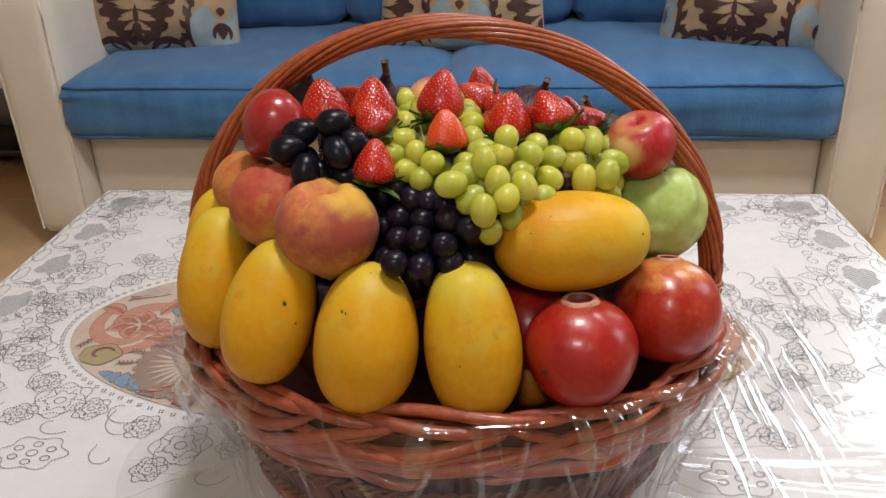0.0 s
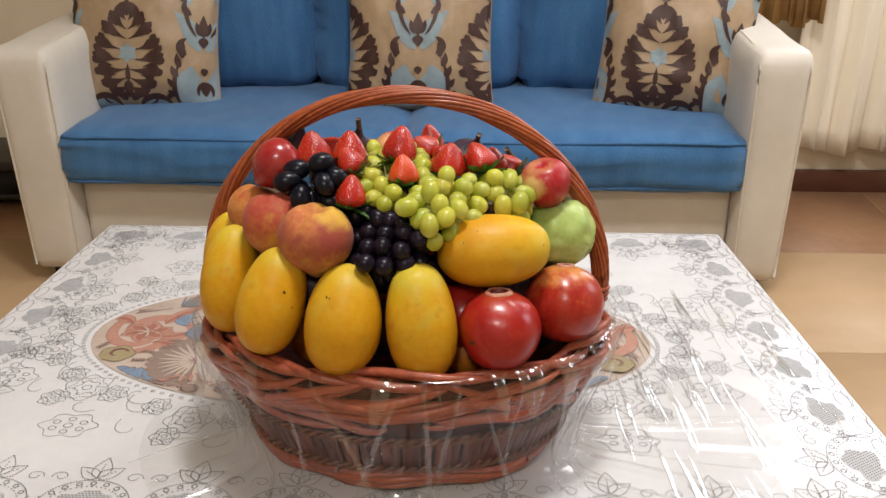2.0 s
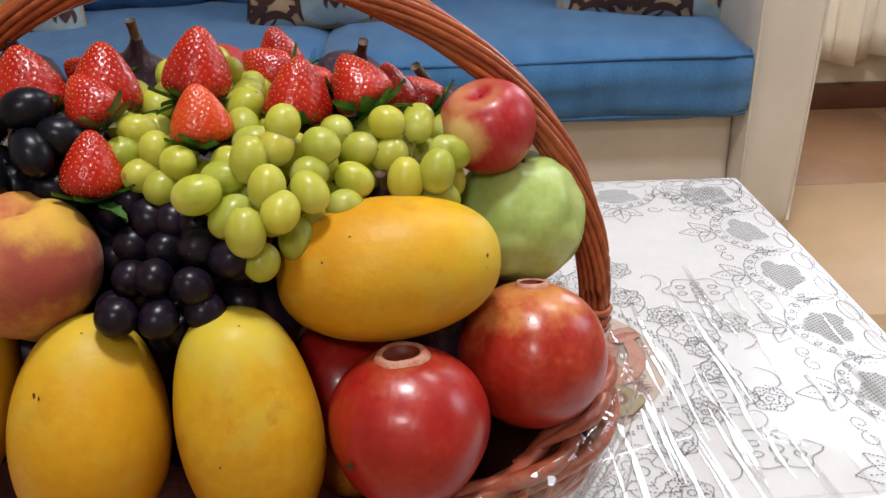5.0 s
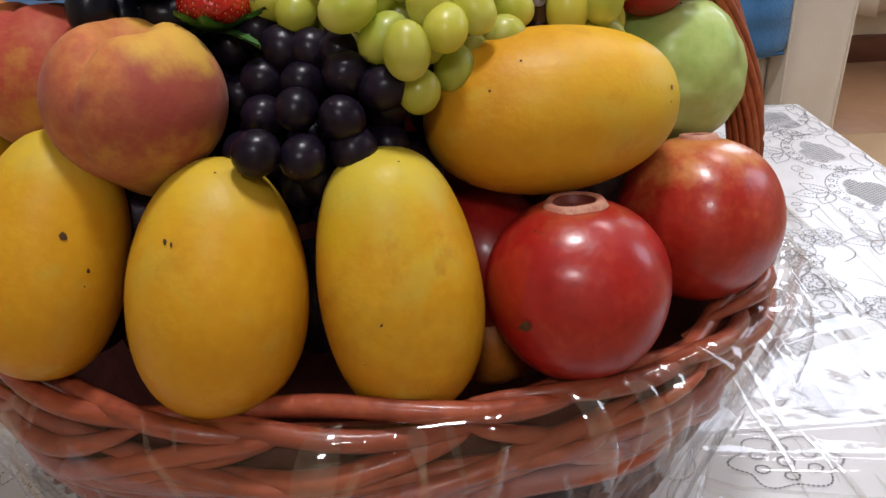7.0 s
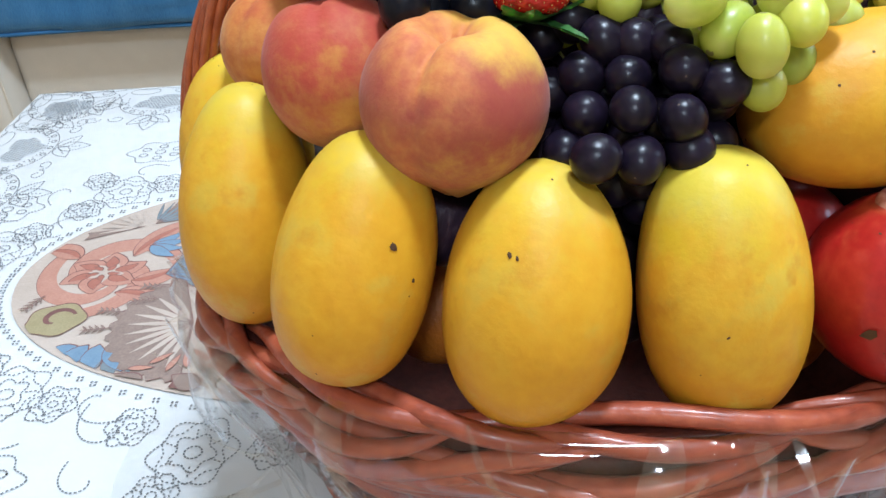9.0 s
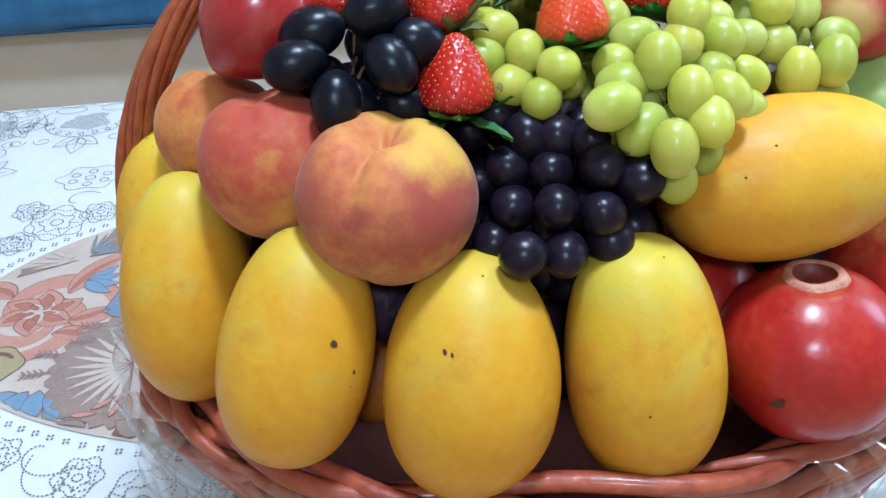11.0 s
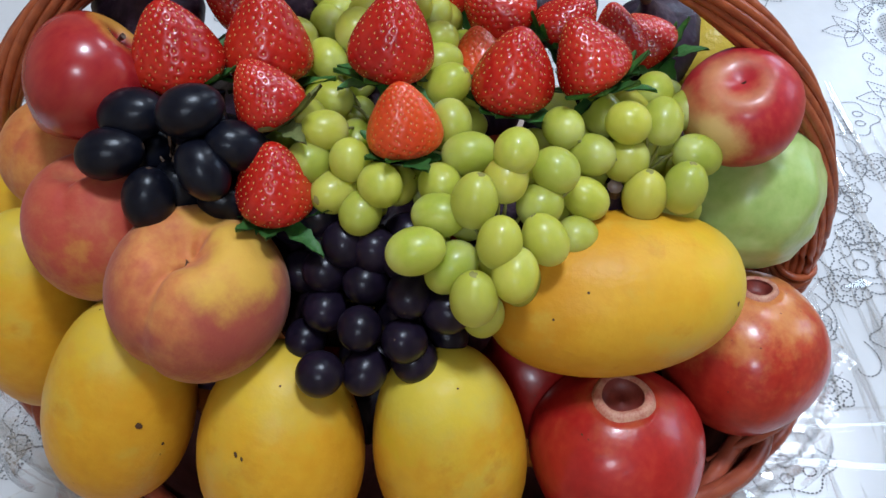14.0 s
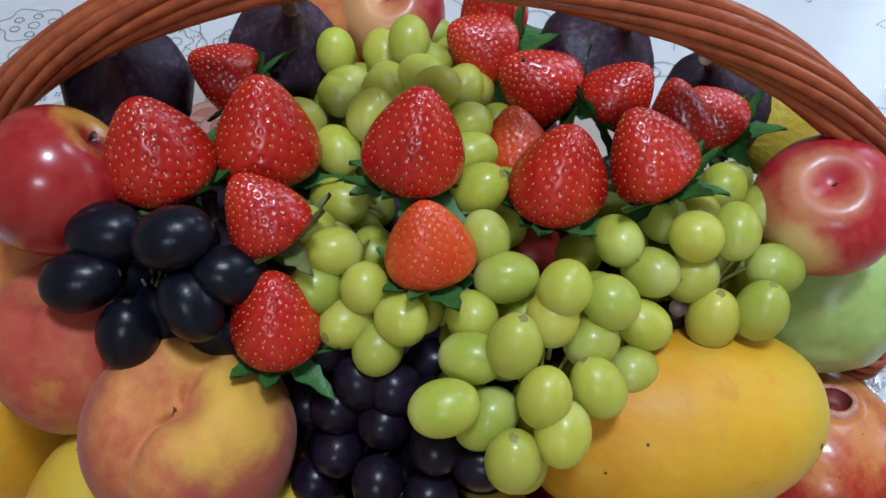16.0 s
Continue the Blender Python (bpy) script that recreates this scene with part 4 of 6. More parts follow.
for s in (1, -1):
    X = lambda v: s * v
    A = lambda v: v if s > 0 else math.pi - v
    for ang, r, w in ((0.2, 0.070, 0.022), (2.3, 0.066, 0.020), (4.3, 0.060, 0.020)):
        scroll(X(-0.350), -0.002, A(ang), r, M_SALMON, w, 3.4 * s)
    petal_flower(X(-0.352), 0.004, 0.036, M_SALMON, M_RUST, 6, 0.8, 0.3)
    petal_flower(X(-0.352), 0.004, 0.018, M_OVAL, M_RUST, 5, 0.8, 0.9)
    for x, y, ang, ln, cu in ((-0.330, 0.030, 1.3, 0.085, -0.9), (-0.330, -0.030, 0.1, 0.070, -1.4), (-0.320, -0.012, 0.0, 0.050, 0.9), (-0.385, 0.030, 2.2, 0.050, 1.2)):
        printed(M_SALMON, drop(X(x), y, A(ang), ln, 0.022, cu * s, 14))
        printed(M_RUST, drop(X(x), y + 0.001, A(ang), ln * 0.8, 0.006, cu * s, 14), 0.0020)
    fan(X(-0.335), 0.084, 0.058, A(2.75), M_TAUPE, M_OVAL, 1.5, 6)
    fan(X(-0.325), 0.088, 0.050, A(0.95), M_TAUPE, M_GREYB, 1.6, 6)
    for q in range(4):
        printed(M_SKYB, drop(X(-0.318), 0.046, A(0.5 - 0.45 * q), 0.034, 0.012, 0.5 * s))
        printed(M_SKYB, drop(X(-0.340 + 0.010 * q), -0.104, A(3.6 + 0.5 * q), 0.040, 0.017, 0.3 * s))
        printed(M_GREYB, drop(X(-0.325 + 0.010 * q), -0.116, A(4.0 + 0.4 * q), 0.036, 0.013, 0.3 * s))
    fan(X(-0.290), -0.004, 0.040, A(0.35), M_GREYB, M_SKYB, 1.9, 6)
    fan(X(-0.246), -0.080, 0.072, A(3.35), M_TAUPE, M_OVAL, 2.9, 11)
    fan(X(-0.246), -0.080, 0.030, A(3.35), M_PLUM, M_OVAL, 2.6, 6)
    printed(M_OLIVE, loop(X(-0.372), -0.066, 0.026, 0.022, 5, 0.06).tolist())
    scroll(X(-0.372), -0.066, A(0.4), 0.017, M_PLUM, 0.006, 4.2 * s)
    for x, y, ang in ((-0.312, -0.060, 3.0), (-0.318, -0.082, 3.2), (-0.283, -0.026, 3.0), (-0.285, -0.042, 3.3), (-0.262, 0.060, 1.4), (-0.245, 0.075, 1.2), (-0.395, -0.030, 4.2)):
        frond(X(x), y, A(ang), 0.026, M_TAUPE)
    for q in range(6):
        sz = 0.046 - 0.0075 * q
        cx, cy = X(-0.205), 0.012
        printed(M_PLUM if q % 2 else M_SALMON, [(cx - sz, cy - sz), (cx + sz, cy - sz), (cx + sz, cy + sz), (cx - sz, cy + sz)], 0.0015 + 0.0002 * q)
    for q in range(7):
        printed(M_PLUM if q % 2 else M_TAUPE, drop(X(-0.270 + 0.024 * q), -0.158 - 0.005 * math.sin(q), A(0.3 if q % 2 else 2.6), 0.028, 0.017))
        printed(M_SALMON, drop(X(-0.285 + 0.016 * q), -0.137 + 0.006 * math.sin(2 * q), A(0.6 * q), 0.020, 0.005))
    fan(X(-0.09), 0.075, 0.075, A(1.6), M_TAUPE, M_GREYB, 2.2, 8)
    petal_flower(X(-0.13), 0.130, 0.045, M_SALMON, M_RUST, 6, 0.8)
for m, L in PRINT:
    L = [p for p in L if ((p[0] - OX) / OA) ** 2 + ((p[1] - OY) / OB) ** 2 < 0.985]
    if len(L) < 3:
        continue
    if len(L) % 2 == 0 and len(L) > 10:
        h = len(L) // 2
        Fc = [(i, i + 1, len(L) - 2 - i, len(L) - 1 - i) for i in range(h - 1)]
    else:
        Fc = [tuple(range(len(L)))]
    part("print_motif", raw_mesh("print_motif", L, Fc, [m], False), cloth)


# ---- wicker basket ----
BX, BY = 0.318, 1.042
RA, RB, RH = 0.244, 0.166, 0.168
basket = thing("wicker_basket", "oval red-brown wicker basket with a tall twisted handle", "basket", (BX, BY, ZT + 0.003))


def wall_at(a, z):
    """The basket's outside at the angle a and height z over its foot; it widens to the rim."""
    f = max(0, min(1, z / RH))
    k = 0.725 + 0.275 * f ** 0.85
    return RA * k * math.cos(a), RB * k * math.sin(a)


P = []
for a in np.linspace(0, 2 * np.pi, 96, endpoint=False):
    P.append([(wall_at(a, z)[0] * 0.975, wall_at(a, z)[1] * 0.965, z) for z in (0.004, 0.03, 0.06, 0.09, 0.13, 0.164)] + [(wall_at(a, z)[0] * 0.94, wall_at(a, z)[1] * 0.90, z) for z in (0.164, 0.09, 0.03, 0.012)] + [(0, 0, 0.012)])
part("woven_wall", grid_mesh("woven_wall", P, closed_u=True, mats=[M_PANEL]), basket, "dark red-brown band of flat weave")
rng = random.Random(5)
SLATS = [box_mesh("slat", (-0.0042 - 0.0006 * q, -0.0012, 0), (0.0042 + 0.0006 * q, 0.0012, 0.056), [M_SLAT], 0.0008, 1) for q in range(3)]
for k in range(112):
    a = 2 * math.pi * (k + rng.uniform(-0.2, 0.2)) / 112
    x0, y0 = wall_at(a, 0.030)
    x1, y1 = wall_at(a, 0.086)
    up = Vector((x1 - x0, y1 - y0, 0.056)).normalized()
    ow = Vector((math.cos(a) / RA, math.sin(a) / RB, 0)).normalized()
    side = up.cross(-ow).normalized()
    ow = side.cross(up)
    mt = Matrix((side, ow, up)).transposed().to_4x4()
    mt.translation = Vector((x0, y0, 0.030)) - ow * rng.uniform(0.001, 0.0025)
    part("slat", SLATS[k % 3], basket, at=mt)
# thick slanting rods of the border, from low outside to the rim
for k in range(60):
    a0 = 2 * math.pi * k / 60 + rng.uniform(-0.05, 0.05)
    sweep = rng.uniform(0.75, 1.15) * (1 if k % 3 else -1)
    zlo, zhi = rng.uniform(0.090, 0.138), rng.uniform(0.120, 0.176)
    pts = []
    for t in np.linspace(0, 1, 22):
        a = a0 + sweep * t
        z = zlo + (zhi - zlo) * (t ** 1.2)
        x, y = wall_at(a, min(z, RH))
        off = 0.004 + 0.0045 * math.sin(t * 9 + k) + 0.002 * (k % 2) - 0.010 * (2 * t - 1) ** 8
        pts.append((x + off * math.cos(a), y + off * math.sin(a), z + 0.0015 * math.sin(t * 6 + k)))
    r = rng.uniform(0.0040, 0.0070)
    part("border_rod", tube("border_rod", pts, [r * (0.45 + 0.55 * (1 - (2 * t - 1) ** 6)) for t in np.linspace(0, 1, 22)], [M_ROD], 8), basket)
for k in range(9):
    z0 = 0.166 + 0.0035 * (k % 3)
    a0 = 2 * math.pi * k / 9
    pts = []
    for t in np.linspace(0, 1, 40):
        a = a0 + 1.9 * t
        x, y = wall_at(a, RH)
        o = -0.007 + 0.008 * math.sin(a * 7 + k * 2.1) - 0.006 * abs(2 * t - 1) ** 6
        pts.append((x + o * math.cos(a), y + o * math.sin(a), z0 + 0.004 * math.cos(a * 7 + k * 2.1) - 0.012 * abs(2 * t - 1) ** 8))
    part("rim_rod", tube("rim_rod", pts, [0.0055 * (0.25 + 0.75 * min(1, 6 * t, 6 * (1 - t))) for t in np.linspace(0, 1, 40)], [M_ROD], 8), basket)
for zc in (0.082, 0.036):
    for ph in (0, math.pi):
        pts = []
        for a in np.linspace(0, 2 * np.pi, 360, endpoint=False):
            x, y = wall_at(a, zc)
            o = 0.004 + 0.0030 * math.cos(a * 48 + ph)
            pts.append((x + o * math.cos(a), y + o * math.sin(a), zc + 0.0032 * math.sin(a * 48 + ph)))
        part("rope", tube("rope", pts, 0.0024, [M_ROPE], 6, closed=True), basket, "thin twisted rope trim")
for k in range(26):
    a0 = 2 * math.pi * k / 26 + rng.uniform(-0.05, 0.05)
    z0 = 0.006 + 0.0095 * (k % 3)
    pts = []
    for t in np.linspace(0, 1, 20):
        a = a0 + 0.95 * t
        z = z0 + 0.006 * math.sin(t * 5 + k)
        x, y = wall_at(a, z)
        o = 0.003 + 0.004 * math.sin(t * 8 + k * 1.7)
        pts.append((x + o * math.cos(a), y + o * math.sin(a), max(0.0045, z)))
    part("foot_rod", tube("foot_rod", pts, 0.0046, [M_ROD], 7), basket)
HX, HY, HK, HA, HZ, HH = 0.3161, 1.0620, 0.0610, 0.2382, 0.6125, 0.2216


def handle_point(t):
    """The handle's middle line; t from 0 at the right foot to 1 at the left foot."""
    th = -0.42 + (math.pi + 0.84) * t
    z = HZ + HH * math.sin(th) * (1.0 if math.sin(th) > 0 else 0.62)
    cx = math.cos(th)
    return Vector((HX + HA * (cx if math.sin(th) > 0 else math.copysign(1 - 0.045 * math.sin(th) ** 2 * 4, cx)), HY + HK * max(0, z - HZ), z))


handle = part("handle", None, basket, "handle of twisted willow rods")
handle.matrix_local = Matrix.Translation((-BX, -BY, -(ZT + 0.003)))
ts = np.linspace(0, 1, 150)
mid = np.array([handle_point(t) for t in ts])
tan = np.gradient(mid, axis=0)
tan /= np.linalg.norm(tan, axis=1)[:, None]
sid = np.cross(tan, [0, 1.0, 0])
sid /= np.linalg.norm(sid, axis=1)[:, None]
upv = np.cross(sid, tan)
for k in range(12):
    ang = 2 * math.pi * k / 12 + ts * 2 * math.pi * 1.9
    rr = 0.0078 + 0.0006 * math.sin(k * 2.3) + 0.0006 * np.sin(ts * 31 + k)
    pts = mid + rr[:, None] * (np.cos(ang)[:, None] * sid + np.sin(ang)[:, None] * upv)
    part("handle_rod", tube("handle_rod", pts, 0.0026 + 0.0003 * math.sin(k * 5.1), [M_WILLOW], 8), handle)
part("handle_core", tube("handle_core", mid, 0.0060, [M_PANEL], 8), handle)
for t0 in (0.075, 0.925):
    i = int(t0 * 149)
    for q in range(3):
        c, n1, n2 = mid[i + (q - 1) * 2], sid[i], upv[i]
        pts = [c + 0.0112 * (math.cos(a) * n1 + math.sin(a) * n2) for a in np.linspace(0, 2 * np.pi, 24, endpoint=False)]
        part("binding", tube("binding", pts, 0.0024, [M_WILLOW], 6, closed=True), handle, "willow binding round the handle")


# ---- fruit ----
def egg(hl, hw, k=0.12, top=0.0, flat=2.0):
    def f(t):
        th = math.pi * (1 - t)
        c, s = math.cos(th), math.sin(th)
        r = hw * abs(s) ** (2 / flat) * (1 - k * c)
        return r, hl * c
    return f


def mango(name, at, axis, hl, hw, depth, spin, seed, specks, label, k=0.10, m=None, flat=2.35):
    def warp(P, a, t):
        P = P.copy()
        P[..., 1] *= depth
        P[..., 0] += 0.03 * hl * np.sin(np.pi * t) * np.cos(seed)
        return bumps(P, 0.05, 16, seed)
    fr = thing(name, label, name, group="mangoes in the basket" if name == "mango" else "")
    fr.matrix_world = aim(at, axis, spin)
    body = revolve("skin", egg(hl, hw, k, flat=flat), [m or M_MANGO], 44, 34, warp)
    part("skin", body, fr)
    inv = fr.matrix_world.inverted()
    r = random.Random(int(seed * 10))
    for (px, py, pz, s) in specks:
        p = inv @ Vector((px, py, pz))
        best = min(body.vertices, key=lambda v: (v.co - p).length)
        n = best.normal
        q = p - n * max(0, (p - best.co).dot(n)) + n * 0.0003
        x = n.orthogonal().normalized()
        y = n.cross(x)
        vs = [q + s * (0.6 + 0.5 * r.random()) * (math.cos(b) * x + 0.7 * math.sin(b) * y) for b in np.linspace(0, 2 * np.pi, 9)[:-1]]
        part("speck", raw_mesh("speck", vs + [q + n * 0.0004], [(i, (i + 1) % 8, 8) for i in range(8)], [M_SPECK]), fr, "small dark blemish")
    for i in range(7):
        v = body.vertices[r.randrange(len(body.vertices))]
        n = v.normal
        x = n.orthogonal().normalized()
        y = n.cross(x)
        q = v.co + n * 0.0001
        s = r.uniform(0.0003, 0.0007)
        part("speck", raw_mesh("speck", [q + s * (math.cos(b) * x + math.sin(b) * y) for b in np.linspace(0, 2 * np.pi, 7)[:-1]], [tuple(range(6))], [M_SPECK]), fr)
    return fr


YEL = "large ripe yellow mango with small brown specks standing in the basket"
mango("mango", (0.1240, 0.9850, 0.6400), (0.10, 0.24, 0.96), 0.0615, 0.0335, 1.0, 20, 1.0, [], "ripe yellow mango partly behind another at the basket's end")
mango("mango", (0.1822, 0.9329, 0.6383), (0.22, 0.29, 0.90), 0.0597, 0.0370, 1.0, 0, 2.0, [(0.205, 0.906, 0.663, 0.0022), (0.211, 0.908, 0.644, 0.0014)], YEL, 0.07)
mango("mango", (0.2622, 0.9188, 0.6259), (0.10, 0.22, 0.95), 0.0612, 0.0425, 0.96, 0, 3.0, [(0.249, 0.890, 0.668, 0.0018), (0.253, 0.890, 0.666, 0.0012)], YEL, 0.08)
mango("mango", (0.3459, 0.9221, 0.6213), (-0.10, 0.13, 0.96), 0.0645, 0.0385, 1.0, 0, 4.0, [(0.339, 0.880, 0.625, 0.0010)], YEL, 0.04, flat=2.75)
mango("mango", (0.4243, 0.9759, 0.6841), (0.98, 0.15, 0.02), 0.0634, 0.0409, 1.0, 90, 5.0, [(0.48, 0.96, 0.70, 0.0016)], "large yellow mango lying on its side on the pomegranates", 0.04)
mango("mango", (0.112, 1.050, 0.640), (0.05, 0.25, 1), 0.055, 0.038, 1.0, 0, 6.0, [], "yellow mango mostly hidden under a peach")


def pomegranate(at, axis, r, seed, label, crown=1.0, m=None):
    def warp(P, a, t):
        P = P.copy()
        s = 1 + 0.022 * np.cos(5 * a + seed) * np.sin(np.pi * t)
        P[..., 0] *= s
        P[..., 1] *= s
        P = bumps(P, 0.035, 22, seed)
        if crown:
            rho = np.hypot(P[..., 0], P[..., 1])
            P[..., 2] = np.where((rho < 0.0122 * crown) & (P[..., 2] > 0), 0.76 * r, P[..., 2])
        return P
    fr = thing("pomegranate", label, "pomegranate", group="pomegranates in the basket")
    fr.matrix_world = aim(at, axis, seed * 50)
    part("skin", revolve("skin", egg(r * 0.97, r, 0.0, flat=2.15), [m or M_POM], 44, 32, warp), fr)
    body = fr.children[0].data
    rs = random.Random(int(seed * 7))
    for i in range(46):
        v = body.vertices[rs.randrange(len(body.vertices))]
        if i == 0:
            v = min(body.vertices, key=lambda w: (fr.matrix_world @ w.co - Vector((0.406, 0.900, 0.612))).length)
        x = v.normal.orthogonal().normalized()
        y = v.normal.cross(x)
        s = rs.uniform(0.0003, 0.0008) if i else 0.0040
        q = v.co + v.normal * (0.0002 if i else 0.0005)
        part("speck", raw_mesh("speck", [q + s * rs.uniform(0.6, 1.2) * (math.cos(b) * x + 0.7 * math.sin(b) * y) for b in np.linspace(0, 2 * np.pi, 8)[:-1]], [tuple(range(7))], [M_SPECK if i % 2 == 0 else M_CROWNIN]), fr, "small brown blemish")
    if crown:
        ring = []
        for a in np.linspace(0, 2 * np.pi, 64, endpoint=False):
            w = 0.93 * crown * (1 + 0.04 * math.cos(3 * a + seed) + 0.014 * math.sin(5 * a + seed))
            ring.append([(q * w * math.cos(a), q * w * math.sin(a), z) for q, z in ((0.0168, r * 0.915), (0.0156, r * 0.955), (0.0146, r * 0.985), (0.0128, r * 0.990), (0.0110, r * 0.972))])
        part("crown_ring", grid_mesh("crown_ring", ring, closed_u=True, mats=[M_CROWN]), fr, "pale cut ring of the crown")
        cup = []
        for a in np.linspace(0, 2 * np.pi, 32, endpoint=False):
            cup.append([(q * crown * math.cos(a), q * crown * math.sin(a), r * z) for q, z in ((0.0112, 0.972), (0.0102, 0.90), (0.0075, 0.84), (0.0035, 0.83), (0.0, 0.86))])
        part("crown_hollow", grid_mesh("crown_hollow", cup, closed_u=True, mats=[M_CROWNIN]), fr, "dark red hollow of the crown")
    return fr


pomegranate((0.4321, 0.9300, 0.6109), (-0.05, 0.17, 0.97), 0.0450, 1.0, "glossy red pomegranate with its crown cut off, at the basket's front")
pomegranate((0.5058, 0.9888, 0.6155), (0.0, 0.30, 0.93), 0.0452, 2.3, "red and orange pomegranate with a trimmed crown at the basket's end", 0.70, m=M_POM2)
pomegranate((0.390, 0.985, 0.600), (0.1, 0.2, 1), 0.0400, 3.1, "dark red pomegranate deep between the other fruit", crown=0)
pomegranate((0.290, 1.020, 0.610), (0.1, 0.2, 1), 0.0440, 4.1, "red pomegranate hidden under the grapes", crown=0)
pomegranate((0.360, 1.070, 0.640), (0.1, 0.2, 1), 0.0440, 5.1, "red pomegranate hidden under the strawberries", crown=0)


def simple_fruit(name, at, axis, hl, hw, m, label, cat, k=0.0, flat=2.0, lump=0.03, lscale=20, seed=1.0, dimple=0.0, cleft=0.0, lobes=0, lobe=0.0, spin=0.0, nu=44, nv=36, stem=None, group=""):
    def prof(t):
        th = math.pi * (1 - t)
        c, s = math.cos(th), math.sin(th)
        r = hw * abs(s) ** (2 / flat) * (1 - k * c)
        z = hl * c
        if dimple:
            z -= dimple * hl * math.exp(-(r / ((0.30 if cleft else 0.32) * hw)) ** 2) * (1 if c > 0 else 0.55)
        return r, z

    def warp(P, a, t):
        P = P.copy()
        if lobes:
            s = 1 + lobe * np.cos(lobes * a + seed) * np.sin(np.pi * t) ** 0.7
            P[..., 0] *= s
            P[..., 1] *= s
        if cleft:
            d = np.abs(((a + np.pi) % (2 * np.pi)) - np.pi)
            s = 1 - cleft * (0.55 * np.exp(-(d / 0.14) ** 2) + 0.6 * np.exp(-(d / 0.40) ** 2) + 1.0 * np.exp(-((np.pi - d) / 0.32) ** 2) * t ** 4) * (0.12 + 0.88 * t ** 2)
            P = P * s[..., None]
        return bumps(P, lump, lscale, seed)
    fr = thing(name, label, cat, group=group)
    fr.matrix_world = aim(at, axis, spin)
    part("skin", revolve("skin", prof, [m], nu * 2 if cleft else nu, nv, warp), fr)
    if stem:
        length, rad, sm = stem
        base = hl * (1 - dimple) - 0.004
        pts = [(0.0015 * math.sin(q * 3), 0.001 * q, base + length * q) for q in np.linspace(0, 1, 8)]
        part("stem", tube("stem", pts, [rad * (1.2 - 0.4 * math.sin(math.pi * q) + 0.35 * q * q) for q in np.linspace(0, 1, 8)], [sm], 8), fr, "short stem")
    return fr


GP, GA = "peaches in the basket", "apples in the basket"
simple_fruit("peach", (0.2315, 0.9533, 0.7069), PK1[0], 0.0385, 0.0412, M_PEACH, "large peach with a dark red blush resting on the mangoes", "peach", 0.02, 2.1, 0.035, 14, 1.0, 0.40, 0.26, spin=PK1[1], stem=(0.002, 0.0018, M_FIGSTEM), group=GP)
simple_fruit("peach", (0.1787, 0.9893, 0.7087), (-0.15, 0.25, 0.95), 0.0368, 0.0356, M_PEACH2, "pink and orange downy peach beside another peach", "peach", 0.02, 2.1, 0.035, 14, 2.0, 0.28, 0.07, spin=60, stem=(0.002, 0.0018, M_FIGSTEM), group=GP)
simple_fruit("peach", (0.1443, 1.0385, 0.7047), (0.30, 0.45, 0.85), 0.0310, 0.0323, M_PEACH3, "orange peach with a clear cleft under a red apple", "peach", 0.02, 2.1, 0.035, 14, 3.0, 0.25, 0.16, spin=PK3[1], stem=(0.002, 0.0018, M_FIGSTEM), group=GP)
simple_fruit("peach", (0.262, 1.160, 0.728), (0.2, 0.1, 1), 0.030, 0.031, M_PEACH3, "peach half hidden behind a fig", "peach", 0.02, 2.1, 0.035, 14, 4.0, 0.25, 0.10, spin=0, stem=(0.002, 0.0018, M_FIGSTEM), group=GP)
simple_fruit("guava", (0.5009, 1.0536, 0.6775), (0.05, 0.05, 1), 0.0420, 0.0425, M_GUAVA, "pale green knobbly guava leaning on the handle", "guava", 0.06, 2.2, 0.055, 70, 1.0, 0.14, 0, 6, 0.022, nu=64, nv=48, stem=(0.005, 0.003, M_FIGSTEM))
simple_fruit("apple", (0.4829, 1.0480, 0.7389), APPLE_UP, 0.0288, 0.0290, M_APPLE2, "red apple with yellow streaks and a deep stem hollow", "apple", -0.10, 2.1, 0.02, 14, 1.0, 0.22, 0, 5, 0.012, stem=(0.004, 0.0009, M_FIGSTEM), group=GA)
simple_fruit("apple", (0.1773, 1.0300, 0.7641), (0.72, 0.45, 0.60), 0.0294, 0.0287, M_APPLE, "shiny dark red apple with a yellow hollow by the handle", "apple", -0.10, 2.1, 0.02, 14, 2.0, 0.24, 0, 5, 0.012, stem=(0.008, 0.0010, M_FIGSTEM), group=GA)
simple_fruit("apple", (0.296, 1.160, 0.738), (0.0, -0.40, 0.90), 0.0265, 0.0265, M_APPLE3, "small red and yellow apple behind the grapes", "apple", -0.10, 2.1, 0.02, 14, 3.0, 0.26, 0, 5, 0.012, stem=(0.008, 0.0010, M_FIGSTEM), group=GA)
simple_fruit("orange", (0.393, 0.978, 0.556), (0.2, 0.1, 1), 0.030, 0.031, M_ORANGE, "orange low in the basket between mango and pomegranate", "orange", 0, 2.05, 0.02, 14, 1.0, 0.06)
simple_fruit("orange", (0.215, 1.000, 0.560), (0.2, 0.1, 1), 0.033, 0.034, M_ORANGE, "orange deep in the basket behind the mangoes", "orange", 0, 2.05, 0.02, 14, 2.0, 0.06)
simple_fruit("lemon", (0.487, 1.128, 0.708), (0.3, 0.5, 0.8), 0.030, 0.021, M_LEMON, "yellow lemon behind the apple at the basket's end", "lemon", 0, 1.8, 0.03, 20, 1.0)


